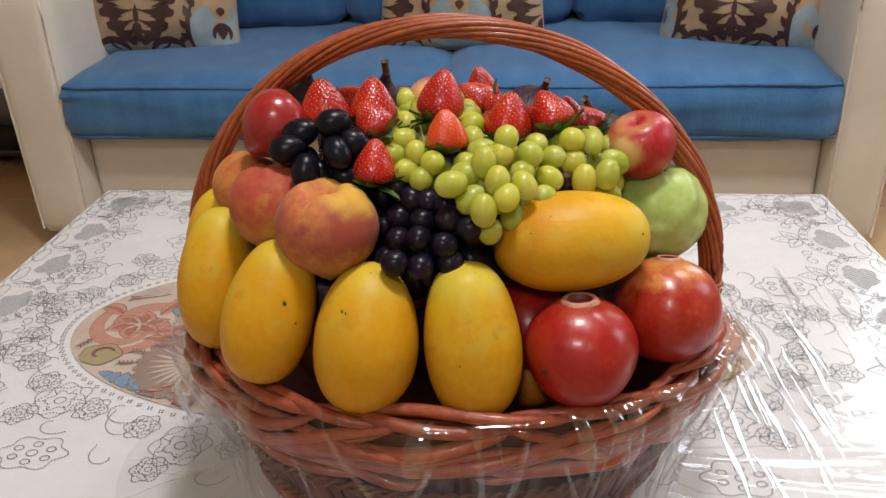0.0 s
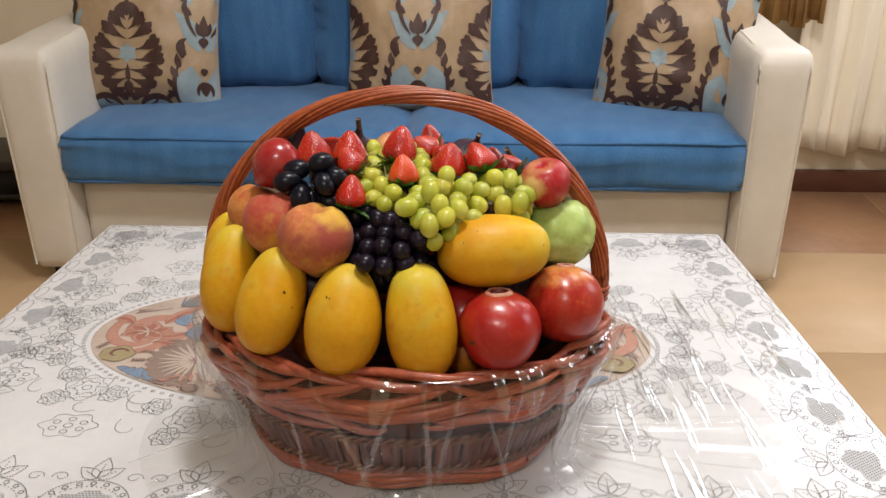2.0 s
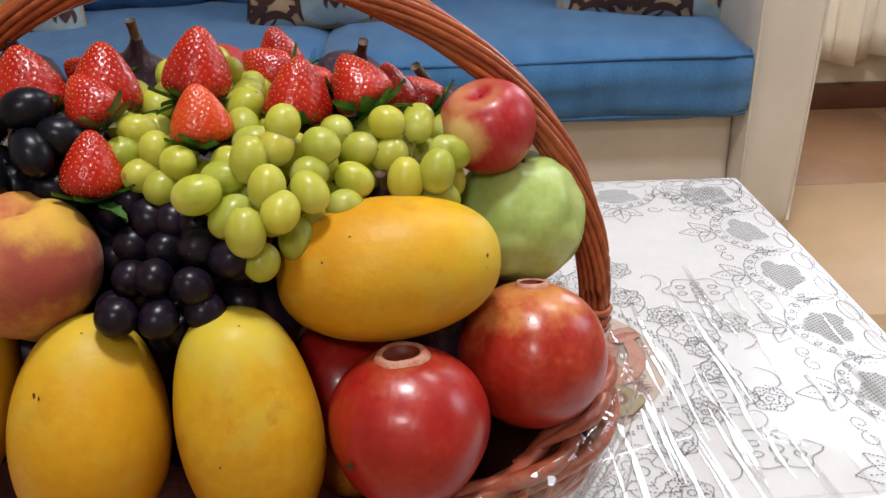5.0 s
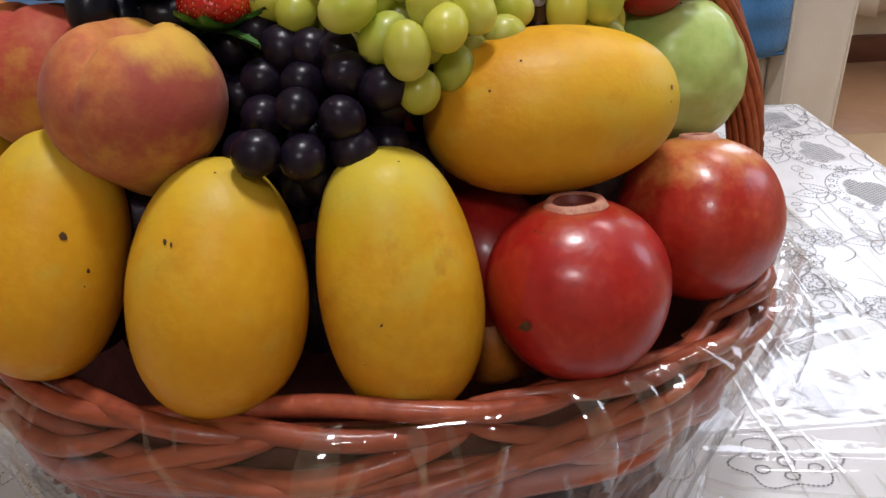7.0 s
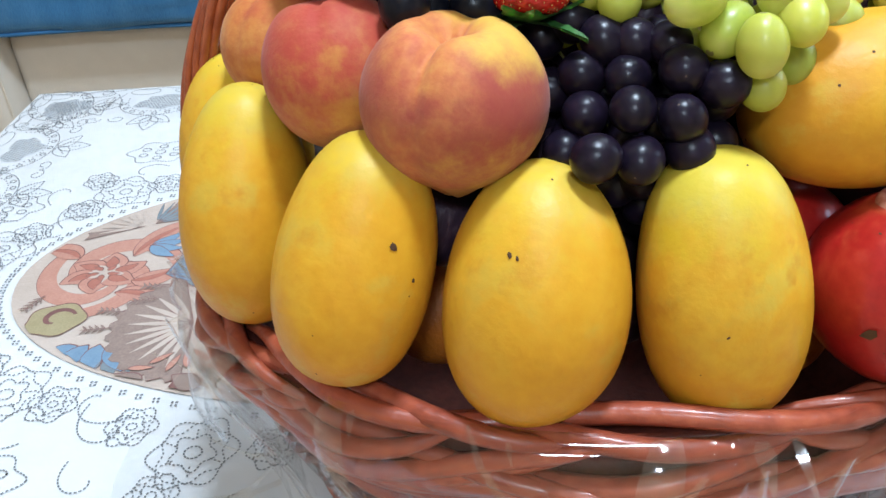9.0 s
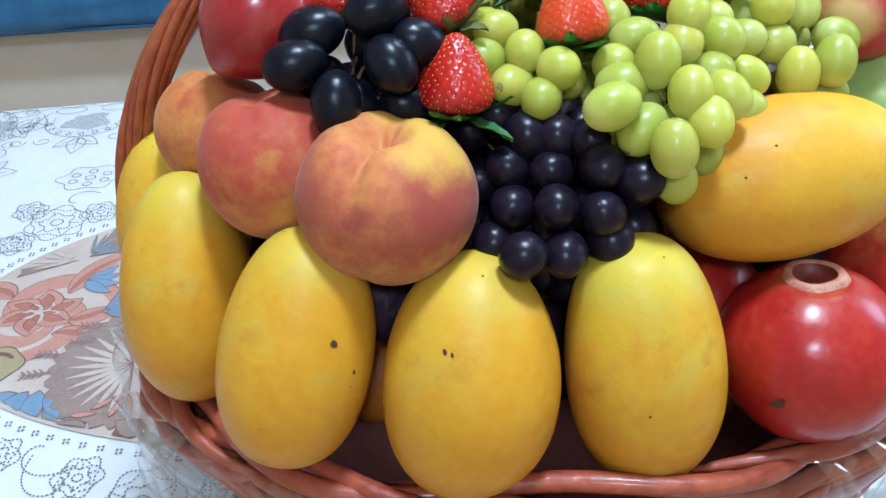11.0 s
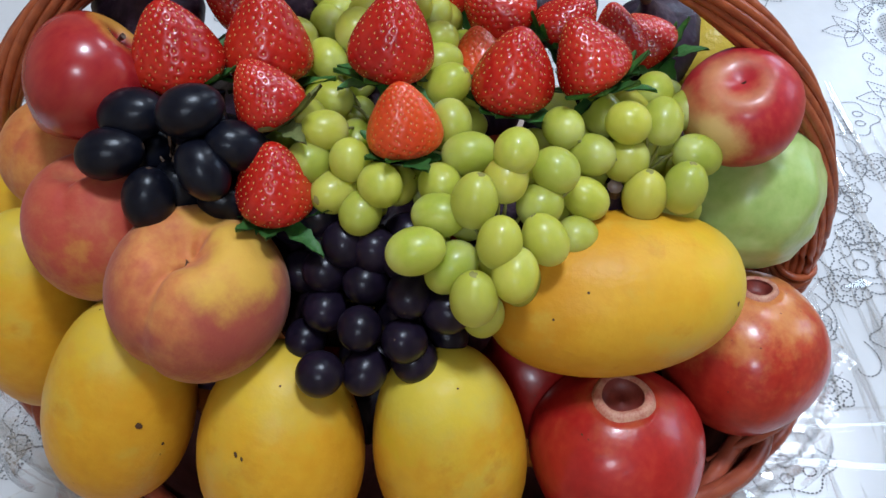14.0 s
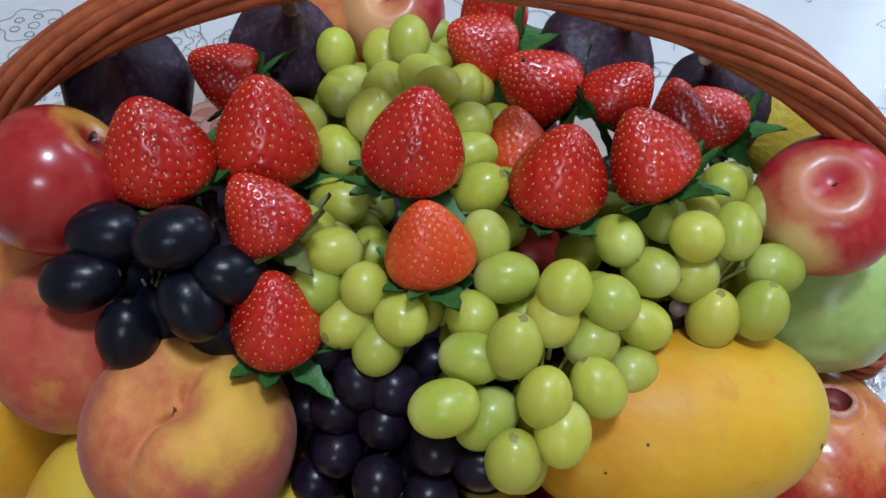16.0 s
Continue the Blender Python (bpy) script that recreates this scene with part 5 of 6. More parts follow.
def fig(at, tip, r, label, seed):
    at, tip = Vector(at), Vector(tip)
    L = (tip - at).length
    def prof(t):
        th = math.pi * (1 - t)
        c, s = math.cos(th), math.sin(th)
        if t < 0.68:
            return r * abs(s) ** 0.95, r * 0.92 * c
        q = (t - 0.68) / 0.32
        th0 = math.pi * 0.32
        r0, z0 = r * math.sin(th0) ** 0.95, r * 0.92 * math.cos(th0)
        return (r0 * (1 - q) ** 1.7 + 0.0034 * q) * (1 if q < 1 else 0), z0 + (L * 0.88 - z0) * q ** 1.15
    def warp(P, a, t):
        P = P.copy()
        s = 1 + 0.018 * np.cos(9 * a + seed) * np.sin(np.pi * t)
        P[..., 0] *= s
        P[..., 1] *= s
        return bumps(P, 0.04, 25, seed)
    fr = thing("fig", label, "fig", group="figs in the basket")
    fr.matrix_world = aim(at, tip - at, seed * 40)
    part("skin", revolve("skin", prof, [M_FIG], 36, 36, warp), fr)
    pts = [(0.003 * q * math.sin(seed), 0.003 * q, L * 0.82 + L * 0.26 * q) for q in np.linspace(0, 1, 8)]
    part("stem", tube("stem", pts, [0.0034 - 0.0006 * q + 0.0008 * q ** 4 for q in np.linspace(0, 1, 8)], [M_FIGSTEM], 9), fr, "brown cut stem")


# Unseen filler figs: their dark skin stands for the shade between the fruit.
for i, (x, y, z, r) in enumerate(((0.200, 1.045, 0.650, 0.040), (0.235, 1.020, 0.640, 0.040), (0.330, 1.000, 0.640, 0.036), (0.440, 1.020, 0.625, 0.040), (0.300, 1.075, 0.690, 0.038), (0.420, 1.080, 0.680, 0.040), (0.240, 1.085, 0.690, 0.038), (0.470, 1.085, 0.640, 0.038), (0.380, 1.010, 0.680, 0.028), (0.160, 1.060, 0.600, 0.040), (0.250, 1.010, 0.700, 0.030), (0.350, 1.120, 0.680, 0.036), (0.300, 0.985, 0.585, 0.040), (0.470, 1.040, 0.560, 0.035), (0.220, 0.975, 0.640, 0.030), (0.415, 1.015, 0.690, 0.030), (0.160, 0.990, 0.580, 0.035), (0.313, 0.988, 0.668, 0.030), (0.340, 0.985, 0.650, 0.030), (0.285, 0.990, 0.660, 0.030), (0.225, 1.025, 0.715, 0.030), (0.315, 1.000, 0.705, 0.026))):
    fig((x, y, z), (x + 0.012 * math.sin(i), y + 0.012 * math.cos(i), z + r * 1.25), r, "unseen filler fig deep in the pile, dark to give shaded gaps", 6.0 + i)
fig((0.190, 1.088, 0.758), (0.200, 1.068, 0.803), 0.0275, "dark purple and green fig against the handle", 1.0)
fig((0.251, 1.121, 0.750), (0.263, 1.106, 0.792), 0.0250, "dark purple fig with a long brown stem", 2.0)
fig((0.393, 1.132, 0.741), (0.405, 1.122, 0.773), 0.0275, "purple streaked fig behind the strawberries", 3.0)
fig((0.456, 1.132, 0.713), (0.441, 1.118, 0.757), 0.0275, "dark blue-purple fig with a cut stem", 4.0)


def strawberry_meshes(seed, hl, hw):
    """Body with seed pits, seeds, and the leafy cap; the tip lies along +z."""
    r = random.Random(seed)
    kk = 0.36 + 0.07 * r.random()
    nu, nv = 140, 104
    pts = []
    for i in range(290):
        c = -0.93 + 1.91 * (i + 0.5) / 290
        t = 1 - math.acos(max(-1, min(1, c))) / math.pi
        pts.append((t + r.uniform(-0.006, 0.006), i * 2.399963 + r.uniform(-0.08, 0.08)))

    def at(t, a):
        th = math.pi * (1 - t)
        c, s = math.cos(th), math.sin(th)
        rad = hw * 0.93 * s ** 0.95 * (1 - kk * c) * (1 + 0.05 * math.cos(2 * a + seed) + 0.03 * math.cos(3 * a + seed * 2))
        return np.array((rad * math.cos(a), rad * math.sin(a), hl * c + (0.08 * hl * c * c if c > 0 else 0.28 * hl * c * c)))
    S = np.array([at(t, a) for t, a in pts])
    T = np.linspace(0, 1, nv)
    A = np.linspace(0, 2 * np.pi, nu, endpoint=False)
    P = np.array([[at(t, a) for t in T] for a in A])
    flat = P.reshape(-1, 3)
    d = np.sqrt(((flat[:, None] - S[None]) ** 2).sum(-1)).min(1)
    pit = 0.00075 * np.exp(-(d / 0.00085) ** 2)
    nrm = flat / (np.linalg.norm(flat, axis=1)[:, None] + 1e-9)
    P = (flat - nrm * pit[:, None]).reshape(P.shape)
    body = grid_mesh("flesh", P, closed_u=True)
    V, Fc = [], []
    for (t, a), p in zip(pts, S):
        n = p / np.linalg.norm(p)
        u = at(min(0.99, t + 0.02), a) - p
        u /= np.linalg.norm(u) + 1e-9
        w = np.cross(n, u)
        b = len(V)
        q = p - n * 0.0004
        V += [q + u * 0.00075, q + w * 0.00032, q - u * 0.0005, q - w * 0.00032, q + n * 0.0004]
        Fc += [(b, b + 1, b + 4), (b + 1, b + 2, b + 4), (b + 2, b + 3, b + 4), (b + 3, b, b + 4)]
    seeds = raw_mesh("seeds", V, Fc, [M_SEED])
    caps = []
    z0 = -hl * 0.70
    for k in range(11):
        V, Fc = [], []
        a = 2 * math.pi * k / 11 + r.uniform(-0.2, 0.2)
        L, w = hw * r.uniform(1.10, 1.60), hw * r.uniform(0.22, 0.33)
        lift = r.uniform(-0.5, 1.2)
        for i in range(7):
            f = i / 6
            ww = w * math.sin(math.pi * (0.12 + 0.86 * f) ** 0.8) * (1 + 0.45 * (i % 2))
            rad = 0.1 * hw + L * f
            z = z0 - 0.002 + lift * 0.010 * f - 0.007 * f * f * (1 if lift < 0.2 else -0.4)
            for e in (-1, 0, 1):
                V.append((rad * math.cos(a) - e * ww * math.sin(a), rad * math.sin(a) + e * ww * math.cos(a), z - 0.0018 * (1 - abs(e))))
        for i in range(6):
            for e in range(2):
                c = i * 3 + e
                Fc.append((c, c + 1, c + 4, c + 3))
        n = len(V)
        Vt = V + [(x, y, z - 0.0005) for x, y, z in V]
        caps.append(raw_mesh("calyx_leaf", Vt, Fc + [tuple(q + n for q in f[::-1]) for f in Fc]))
    return body, seeds, caps


KINDS = [strawberry_meshes(s, l, 0.020) for s, l in ((1, 0.0225), (2, 0.0205), (3, 0.0240), (4, 0.0215))]


def strawberry(at, axis, hw, kind, label, m=None, spin=0.0, leaf=None, back=0.004):
    body, seeds, caps = KINDS[kind]
    fr = thing("strawberry", label, "strawberry", group="strawberries in the basket")
    fr.matrix_world = aim(at, axis, spin, hw / 0.020)
    for me, mm, nm in [(body, m or M_STRAW, "flesh"), (seeds, M_SEED, "seed_coat")] + [(c, leaf or M_LEAF, "calyx_leaf") for c in caps]:
        key = me.name + "_" + mm.name
        got = bpy.data.meshes.get(key)
        if got is None:
            got = me.copy()
            got.name = key
            got.materials.clear()
            got.materials.append(mm)
        part(nm, got, fr)


RS = "ripe red strawberry with a green leafy cap"
UP = (0.0, 0.25, 0.95)
strawberry((0.219, 1.036, 0.776), (-0.15, 0.20, 0.95), 0.0205, 0, RS + " on the black grapes", spin=10)
strawberry((0.233, 1.090, 0.766), (-0.75, 0.0, 0.55), 0.0150, 1, "small red strawberry lying between two figs", spin=60)
strawberry((0.257, 1.050, 0.771), (0.0, 0.30, 0.90), 0.0205, 2, RS + " beside the green grapes", spin=80)
strawberry((0.263, 1.011, 0.773), (-0.42, 0.25, 0.80), 0.0160, 3, RS + " with a drying cap", spin=30, leaf=M_LEAFD)
strawberry((0.317, 1.038, 0.783), (0.12, 0.22, 0.95), 0.0190, 2, "large deep red strawberry standing on the green grapes", spin=130)
strawberry((0.323, 1.006, 0.764), (-0.06, 0.22, 0.95), 0.0165, 0, "bright orange-red strawberry standing on green grapes", M_STRAWO, 200)
strawberry((0.267, 0.984, 0.746), (0.08, 0.22, 0.95), 0.0185, 3, RS + " above the purple grapes", spin=250)
strawberry((0.340, 1.118, 0.759), (-0.70, -0.1, 0.60), 0.0165, 1, RS + " lying sideways", spin=15)
strawberry((0.345, 1.143, 0.760), (-0.2, 0.1, 0.95), 0.0160, 2, RS + " behind the pile", spin=75)
strawberry((0.366, 1.105, 0.749), (-0.72, 0.0, 0.55), 0.0180, 0, RS + " pointing sideways", spin=115)
strawberry((0.401, 1.101, 0.747), (0.60, 0.2, 0.70), 0.0160, 3, RS + " leaning on another strawberry", spin=155)
strawberry((0.356, 1.073, 0.744), (-0.1, 0.5, 0.80), 0.0160, 1, "red strawberry partly hidden behind a larger one", M_STRAWO, 215)
strawberry((0.372, 1.040, 0.764), (0.10, 0.22, 0.95), 0.0195, 0, "large red strawberry with shiny seeds among green grapes", spin=265)
strawberry((0.407, 1.050, 0.766), (-0.45, 0.35, 0.80), 0.0185, 3, "pinkish red strawberry leaning over the grapes", spin=305)
strawberry((0.425, 1.084, 0.751), (-0.25, 0.3, 0.90), 0.0150, 2, "small red strawberry between two others", spin=335)
strawberry((0.441, 1.092, 0.745), (-0.65, 0.2, 0.70), 0.0150, 1, "ripe red strawberry with a large dark leafy cap", spin=25)


# ---- grapes ----
def with_scar(me, hl):
    """The small brown scar at the far end of a berry."""
    me.materials.append(M_SCAR if me.materials[0] == M_GRAPE else M_FIGSTEM)
    for p in me.polygons:
        if p.center.z > 0.9925 * hl:
            p.material_index = 1
    return me


def grape_mesh(name, hl, hw, m, seed):
    me = revolve(name, egg(hl, hw, 0.03, flat=2.05), [m], 26, 28, lambda P, a, t: bumps(P, 0.03, 40, seed))
    return with_scar(me, hl)


GREEN = [grape_mesh("green_grape", l, w, M_GRAPE, s) for s, l, w in ((1, 0.0120, 0.0098), (2, 0.0128, 0.0102), (3, 0.0108, 0.0100))]
DARKG = [grape_mesh("purple_grape", l, w, M_PURPLE, s) for s, l, w in ((4, 0.0108, 0.0103), (5, 0.0118, 0.0105))]
LONGG = [grape_mesh("black_grape", l, w, M_BLACK, s) for s, l, w in ((6, 0.0165, 0.0130), (7, 0.0175, 0.0135))]


def bunch(name, label, cat, core, grapes, meshes, seed, under=0.0, lay=0.75, stem=M_STEM, size=1.0):
    """A bunch whose berries point away from the stalk at core; under: how far a second layer lies below the first."""
    r = random.Random(seed)
    core = Vector(core)
    b = thing(name, label, cat, core)
    def put(p, sc=1.0, ax=None):
        p = Vector(p)
        d = (p - core)
        d = d.normalized() if d.length > 1e-4 else Vector((0, 0, 1))
        d = (d + Vector((r.uniform(-1, 1), r.uniform(-1, 1), r.uniform(-0.6, 0.6))) * lay).normalized()
        if ax is not None:
            d = Vector(ax).normalized()
        me = meshes[r.randrange(len(meshes))]
        part("grape", me, b, at=Matrix.Translation(-core) @ aim(p, d, r.uniform(0, 360), sc * size * r.uniform(0.95, 1.04)))
        foot = p - d * 0.0105 * sc * size
        held.append(p)
        return foot
    held = []
    for g in grapes:
        foot = put(g[:3], 1.0, g[3:] if len(g) > 3 else None)
        way = core + Vector((0, 0, -0.012)) - foot
        way *= min(1.0, 0.016 / max(1e-6, way.length))
        pts = [foot, foot + way * 0.4 + Vector((0, 0, -0.001)), foot + way * 0.75 + Vector((0, 0, -0.003)), foot + way + Vector((0, 0, -0.006))]
        part("stalk", tube("stalk", [tuple(q - core) for q in pts], [0.0009, 0.0007, 0.0008, 0.0011], [stem], 5), b)
    if under:
        for g in grapes * (2 if meshes is GREEN and seed > 1 else 1):
            deep = 0.016 if name == "purple_grape_bunch" and g[1] < 0.945 else 0.0
            p = Vector(g[:3]) + Vector((r.uniform(-0.008, 0.008), r.uniform(0.004, 0.014) + deep, (deep * 0.9 - under) * r.uniform(0.85, 1.15)))
            for _ in range(14):
                for q in held:
                    gap = p - q
                    if gap.length < 0.0185 * size:
                        p = p + (gap.normalized() + Vector((0, 0.45, -0.20))) * (0.0185 * size - gap.length) * 0.5
            put(p, 0.95)
    return b


bunch("green_grape_bunch", "bunch of translucent yellow-green grapes spilling over a mango", "grapes", (0.366, 0.966, 0.738), [
    (0.331, 0.951, 0.744, 1, 0.2, 0.25), (0.346, 0.954, 0.730), (0.356, 0.939, 0.728, 0, 0.3, 1), (0.366, 0.956, 0.745, 0.1, 0.5, 1), (0.355, 0.971, 0.754, 0.15, 0.4, 1),
    (0.340, 0.971, 0.744, 1, -0.2, 0.2), (0.372, 0.987, 0.768), (0.390, 0.991, 0.753, -0.8, 0.4, 0.5), (0.368, 0.981, 0.757), (0.386, 0.964, 0.738, -0.5, 0.5, 0.6),
    (0.373, 0.947, 0.735), (0.402, 0.980, 0.721), (0.406, 0.995, 0.731, -0.8, 0.2, 0.5), (0.384, 0.981, 0.741)], GREEN, 1, 0.018)
bunch("green_grape_bunch", "bunch of green grapes between strawberry and apple", "grapes", (0.437, 1.018, 0.742), [
    (0.395, 1.021, 0.750), (0.408, 1.012, 0.742), (0.424, 1.021, 0.754), (0.441, 1.027, 0.750), (0.441, 1.054, 0.744),
    (0.425, 1.014, 0.737), (0.434, 1.001, 0.727, 0, 0.3, 1), (0.452, 1.003, 0.731, 0.2, 0.3, 1), (0.459, 1.020, 0.735, 1, 0.1, -0.5), (0.415, 1.040, 0.742), (0.430, 1.045, 0.738)], GREEN, 2, 0.018)
bunch("green_grape_bunch", "bunch of small green grapes under the strawberries", "grapes", (0.303, 1.045, 0.748), [
    (0.305, 0.977, 0.737), (0.281, 0.995, 0.750), (0.300, 0.994, 0.753, 0, 0.3, 1), (0.288, 1.005, 0.760), (0.283, 1.057, 0.757), (0.285, 1.038, 0.748), (0.277, 1.016, 0.758),
    (0.341, 1.036, 0.760), (0.337, 1.056, 0.757), (0.336, 1.072, 0.757), (0.333, 1.096, 0.755), (0.296, 1.069, 0.765), (0.279, 1.093, 0.751), (0.266, 1.070, 0.760),
    (0.299, 1.088, 0.760), (0.344, 1.015, 0.757), (0.293, 0.987, 0.740), (0.314, 0.984, 0.748), (0.340, 0.987, 0.746), (0.352, 1.001, 0.752, 1, 0.1, 0.1)], GREEN, 3, 0.018, size=0.96)
bunch("green_grape_bunch", "bunch of pale green grapes before the small apple", "grapes", (0.303, 1.098, 0.757), [
    (0.276, 1.113, 0.758, 0, 0.4, 1), (0.297, 1.116, 0.755), (0.309, 1.112, 0.767), (0.316, 1.092, 0.765), (0.322, 1.082, 0.768), (0.281, 1.098, 0.750), (0.302, 1.092, 0.758), (0.318, 1.110, 0.755), (0.327, 1.122, 0.748)], GREEN, 4, 0.018, size=0.96)
bunch("purple_grape_bunch", "bunch of dusty purple grapes in the middle of the basket", "grapes", (0.315, 0.975, 0.690), [
    (0.289, 0.922, 0.691, 1, 0.1, 0.4), (0.308, 0.927, 0.686), (0.306, 0.938, 0.704), (0.288, 0.953, 0.696), (0.288, 0.966, 0.709), (0.307, 0.960, 0.709), (0.326, 0.935, 0.700),
    (0.328, 0.949, 0.716), (0.298, 0.971, 0.722), (0.311, 0.969, 0.721), (0.344, 0.945, 0.710), (0.325, 0.963, 0.722), (0.276, 0.972, 0.700), (0.345, 0.958, 0.698), (0.330, 0.934, 0.686),
    (0.312, 0.945, 0.668), (0.302, 0.950, 0.662), (0.352, 0.966, 0.716), (0.272, 0.985, 0.720), (0.285, 0.984, 0.728)], DARKG, 5, 0.016)
bunch("black_grape_bunch", "bunch of large oval black grapes beside a red apple", "grapes", (0.219, 0.992, 0.762), [
    (0.234, 0.997, 0.777, 1, 0.3, 0.2), (0.196, 0.990, 0.757, 1, 0.2, 0.15), (0.213, 0.976, 0.744, 0.15, 0.5, 1), (0.239, 0.981, 0.758, 0.4, -0.5, -0.5), (0.204, 1.006, 0.765, 1, 0, 0.3),
    (0.252, 0.992, 0.762, 0.8, 0.2, -0.4), (0.222, 0.990, 0.735), (0.245, 0.985, 0.735), (0.205, 1.005, 0.740), (0.230, 1.010, 0.755), (0.256, 1.000, 0.745)], LONGG, 6, 0.0, stem=M_FIGSTEM, size=0.88)


# ---- clear wrapping film opened round the basket ----
def film_sheet():
    r = random.Random(11)
    creases = [(r.uniform(0, 2 * math.pi), r.uniform(0.012, 0.03), r.uniform(0.003, 0.010), r.uniform(-0.5, 0.5)) for _ in range(26)]
    n, rows = 420, []
    for i in range(n + 1):
        a = 2 * math.pi * i / n
        ca, sa = math.cos(a), math.sin(a)
        cr = lambda s, sc: noise.noise(Vector((ca * sc + s, sa * sc, s)))
        soft = 0.010 * abs(cr(3.0, 3.0))
        reach = 0.12 + 0.06 * cr(5.0, 1.3) + 0.17 * max(0, ca) ** 3 + 0.05 * max(0, -ca)
        col = []
        prof = ((-0.004, 0.157), (-0.002, 0.160), (0.0, 0.163), (0.009, 0.164), (0.015, 0.155), (0.015, 0.130), (0.012, 0.100), (0.010, 0.070), (0.012, 0.040), (0.022, 0.016), (0.045, 0.008)) + tuple((0.05 + (reach - 0.05) * q, 0.004) for q in (0.15, 0.3, 0.45, 0.6, 0.75, 0.9, 1.0))
        for k, (d, z) in enumerate(prof):
            z = z * 1.1 if k < 10 else z
            wx, wy = wall_at(a, min(RH, z))
            fold = 0.0
            for c, w, h, slant in creases:
                q = (a - c - slant * 0.02 * k + math.pi) % (2 * math.pi) - math.pi
                fold += h * max(0, 1 - abs(q) / w)
            up = 1.0 if 4 <= k <= 9 else 0.1
            wave = 0.0035 * abs(noise.noise(Vector(((BX + wx + d * ca) * 26 + 7 * (BY + wy) , (BY + wy + d * sa) * 5, 2.0)))) if k >= 10 else 0
            out = d + (soft + fold) * up
            zz = z + 0.15 * soft + (0.30 * fold if k >= 9 else 0.1 * fold) + wave
            col.append((BX + wx + out * ca, BY + wy + out * sa, ZT + max(0.0035, zz)))
        rows.append(col)
    return rows


film = thing("cellophane_wrap", "clear crinkled cellophane opened round the wicker basket", "wrapping film", data=None)
part("film_sheet", grid_mesh("film_sheet", film_sheet(), mats=[M_FILM]), film, "smooth clear film")


def film_fold(a, a2, k0, far, width, height, seed):
    """A sharp fold of the film that runs from the rim down the basket and out over the table."""
    pts = []
    prof = ((0.004, 0.166), (0.018, 0.157), (0.020, 0.130), (0.018, 0.100), (0.018, 0.070), (0.022, 0.040), (0.034, 0.016), (0.06, 0.007), (0.5, 0.006), (1.0, 0.005))[k0:]
    for i, (d, z) in enumerate(prof):
        z = z * 1.1 if z > 0.03 else z
        f = i / (len(prof) - 1)
        b = a + (a2 - a) * f
        wx, wy = wall_at(b, min(RH, z))
        if d > 0.3:
            d = 0.06 + far * d
        d += 0.004 + 0.003 * noise.noise(Vector((seed, f * 4, 0)))
        pts.append(Vector((BX + wx + d * math.cos(b), BY + wy + d * math.sin(b), ZT + z + 0.0015)))
    rows = []
    for i, p in enumerate(pts):
        f = i / (len(pts) - 1)
        t = (pts[min(i + 1, len(pts) - 1)] - pts[max(i - 1, 0)]).normalized()
        out = Vector((math.cos(a), math.sin(a), 0)) if p.z > ZT + 0.03 else Vector((0, 0, 1))
        s = t.cross(out).normalized()
        w = width * (0.25 + math.sin(math.pi * (0.1 + 0.85 * f)) * (1 + 0.5 * noise.noise(Vector((f * 6, seed, 1)))))
        rows.append([p - s * w, p + out * height * (0.4 + 0.6 * math.sin(math.pi * f)) + s * w * 0.2, p + s * w])
    return grid_mesh("film_fold", rows, mats=[M_FOLD], smooth=False)


fr_ = random.Random(21)
for q in range(20):
    a = -math.pi * 0.5 + fr_.uniform(-1.9, 2.0)
    part("film_fold", film_fold(a, a + fr_.uniform(-0.5, 0.5), fr_.choice((0, 0, 1, 2, 4)), fr_.uniform(0.03, 0.16) + 0.12 * max(0, math.cos(a)), fr_.uniform(0.0012, 0.0034), fr_.uniform(0.001, 0.004), q * 1.7), film)
for q in range(10):
    a = -math.pi * 0.5 + fr_.uniform(-1.3, 1.4)
    part("film_fold", film_fold(a, a + fr_.uniform(-0.12, 0.12), 0, 0.0, 0.0015, 0.001, q * 2.3), film) if q % 3 == 0 else None
    rows = []
    slant = fr_.uniform(-0.02, 0.02)
    w = fr_.uniform(0.006, 0.013)
    for f, (d, z) in zip(np.linspace(0, 1, 6), ((0.008, 0.185), (0.019, 0.183), (0.026, 0.172), (0.028, 0.158), (0.027, 0.145), (0.024, 0.132))):
        wx, wy = wall_at(a, RH)
        tx, ty = -math.sin(a), math.cos(a)
        e = w * (0.15 + 0.85 * math.sin(math.pi * min(1, 0.15 + 0.8 * f)))
        px, py = BX + wx + d * math.cos(a) + slant * f * tx, BY + wy + d * math.sin(a) + slant * f * ty
        rows.append([(px - tx * e, py - ty * e, ZT + z), (px + 0.003 * math.cos(a), py + 0.003 * math.sin(a), ZT + z + 0.001), (px + tx * e, py + ty * e, ZT + z)])
    part("film_fold", grid_mesh("film_fold", rows, mats=[M_FOLD], smooth=True), film)
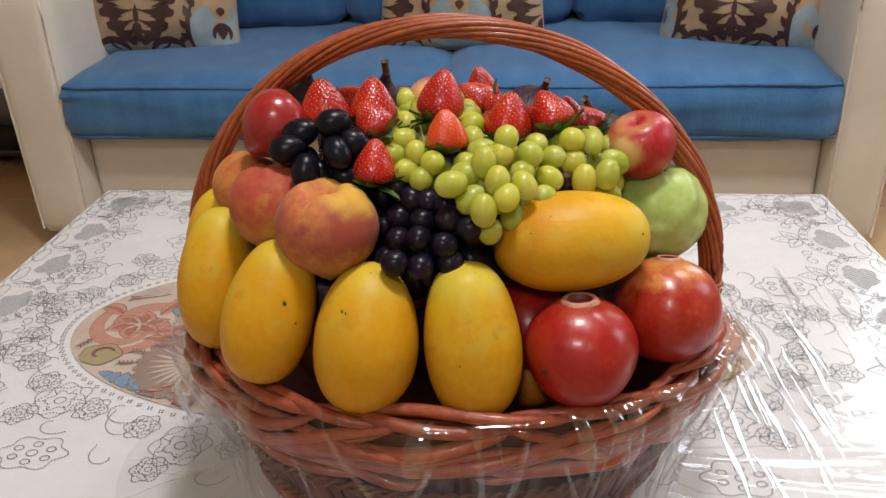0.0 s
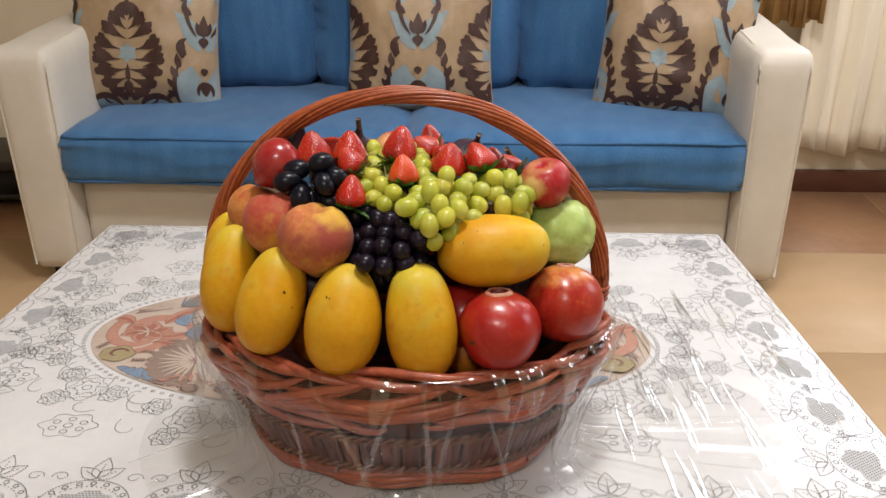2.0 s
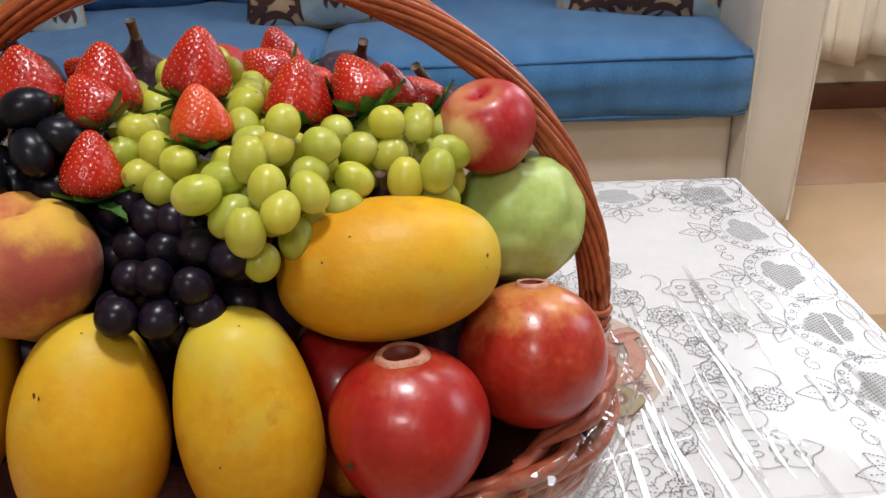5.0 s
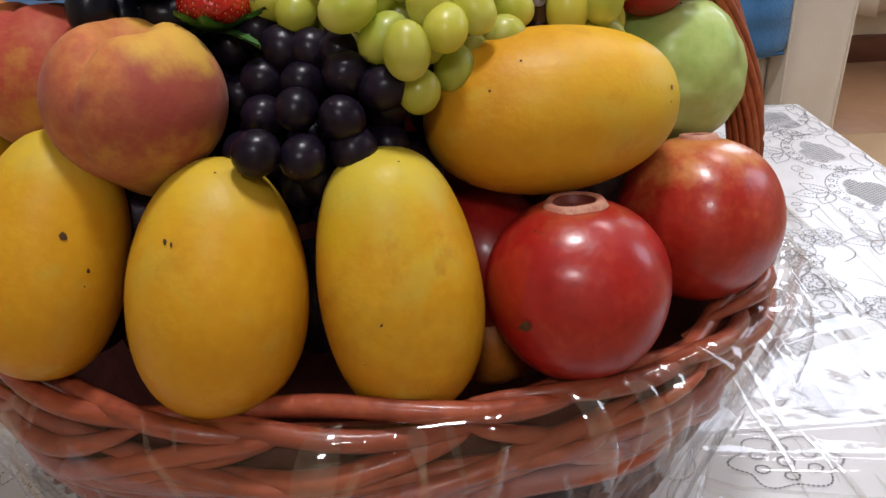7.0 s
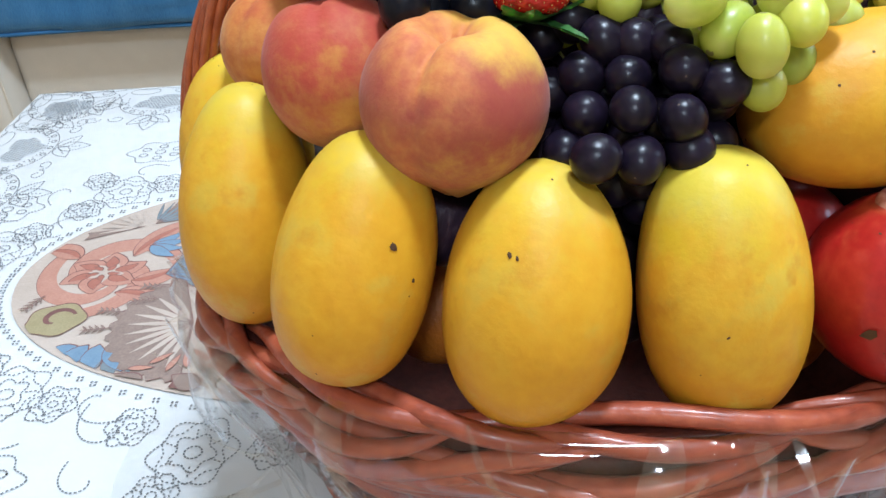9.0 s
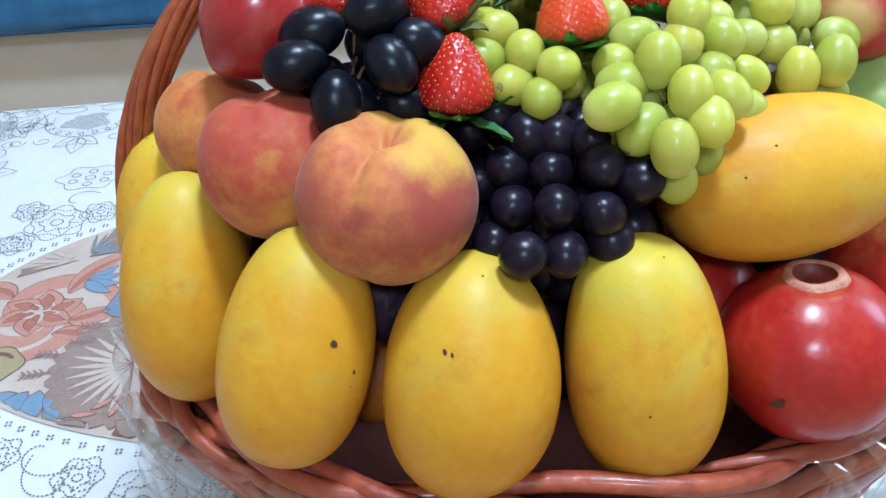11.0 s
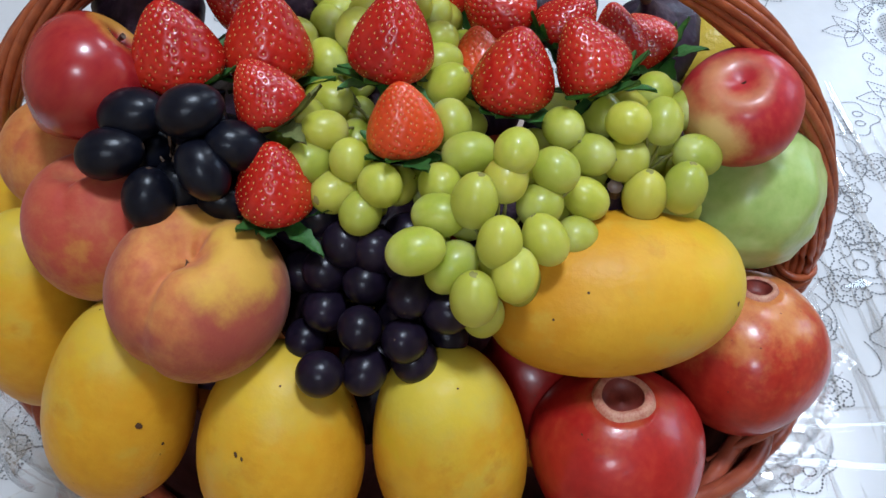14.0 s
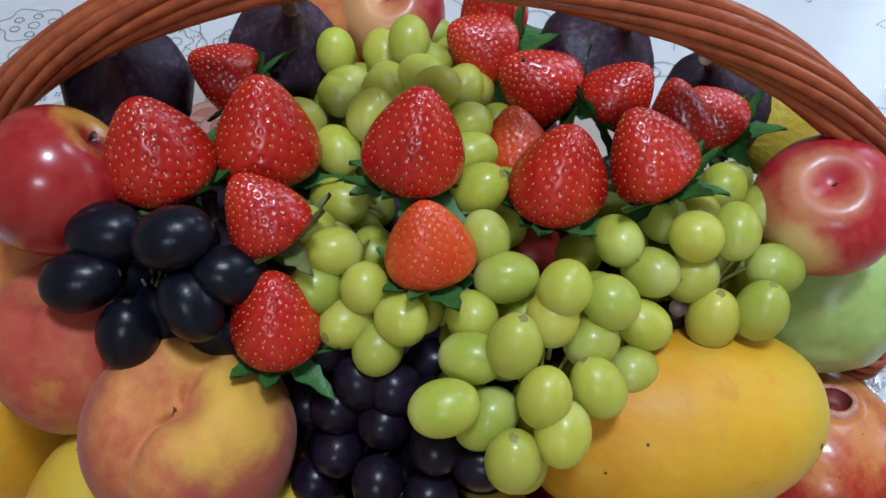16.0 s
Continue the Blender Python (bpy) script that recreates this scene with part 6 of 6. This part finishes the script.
# narrow slanting film facets over the rim, added to mirror the lamp as glints
for off, wid, lng, lean in ((-0.95, 0.004, 0.020, 0.5), (-0.80, 0.005, 0.024, 0.6), (-0.62, 0.003, 0.012, -0.2), (-0.30, 0.002, 0.010, 0.1), (0.14, 0.006, 0.022, 0.15), (0.20, 0.003, 0.030, 0.25), (0.52, 0.004, 0.012, -0.4), (0.75, 0.006, 0.020, -0.5), (0.98, 0.004, 0.024, -0.3), (1.15, 0.005, 0.016, 0.2)):
    a = -math.pi / 2 + off
    wx, wy = wall_at(a, RH)
    away = Vector((-0.5 * (BX + wx - 0.36), -1, 0)).normalized()
    tx, ty = -away.y, away.x
    rows = []
    for f in np.linspace(0, 1, 12):
        th = math.radians(34 + 12 * f)
        d, z = 0.015 + lng * math.cos(th) * f, 0.185 - lng * math.sin(th) * f
        e = wid * (1 - 0.85 * f) * (0.4 + 0.6 * min(1, f * 4))
        s = lean * lng * f
        cx, cy = BX + wx + d * away.x + s * tx, BY + wy + d * away.y + s * ty
        rows.append([(cx - e * tx, cy - e * ty, ZT + z), (cx + e * tx, cy + e * ty, ZT + z + 0.001)])
    part("film_facet", grid_mesh("film_facet", rows, mats=[M_FOLD]), film)
for q in range(84):
    x, y = fr_.uniform(0.58, 0.88), fr_.uniform(0.94, 1.50)
    L, w = fr_.uniform(0.04, 0.17), fr_.uniform(0.0012, 0.0036)
    h = w * fr_.uniform(0.20, 0.42)
    rows = []
    for f in np.linspace(0, 1, 7):
        px, py = x + 0.10 * L * f + 0.002 * math.sin(5 * f + q), y - L * f
        e = math.sin(math.pi * f) + 0.05
        rows.append([(px - w * e, py, ZT + 0.0026), (px - 0.55 * w * e, py, ZT + 0.0026 + h * e), (px + w * e, py, ZT + 0.0026)])
    part("film_fold", grid_mesh("film_fold", rows, mats=[M_STREAK], smooth=False), film)
# the stiff corner of the film that stands up beside the handle
for tri in (((-0.005, 1.300, 0.404), (0.055, 1.150, 0.470), (0.085, 1.060, 0.560), (0.070, 1.090, 0.404)), ((-0.010, 1.190, 0.404), (0.060, 1.075, 0.500), (0.082, 1.045, 0.545), (0.030, 1.060, 0.404))):
    P4 = [Vector(t) for t in tri]
    rows = []
    for u in np.linspace(0, 1, 9):
        rows.append([tuple(P4[0].lerp(P4[3], u).lerp(P4[1].lerp(P4[2], u), v) + Vector((0.004 * math.sin(7 * u + 3 * v), 0, 0.002 * math.sin(9 * v + 4 * u)))) for v in np.linspace(0, 1, 7)])
    part("film_corner", grid_mesh("film_corner", rows, mats=[M_FOLD]), film, "upright corner of clear film")

# ---- floor tiles ----
TILE = {}
for i in range(-4, 6):
    for j in range(-4, 9):
        x0, y1 = -0.07 + 0.60 * i, 2.568 - 0.60 * j
        x1, y0 = x0 + 0.597, y1 - 0.597
        dark = j < 0
        if dark and j < -1:
            continue
        if dark:
            y0, y1 = 2.571, 3.11
        if x1 < -2.25 or x0 > 3.2 or y1 < -2.45:
            continue
        lo = (max(x0, -2.25), max(y0, -2.45))
        hi = (min(x1, 3.2), y1)
        size = (round(hi[0] - lo[0], 3), round(hi[1] - lo[1], 3), dark)
        if size not in TILE:
            TILE[size] = box_mesh("tile", (0, 0, -0.006), (size[0], size[1], 0.0), [M_TILED if dark else M_TILE], 0.0015, 1)
        part("tile", TILE[size], floor, at=Matrix.Translation((lo[0], lo[1], 0)))
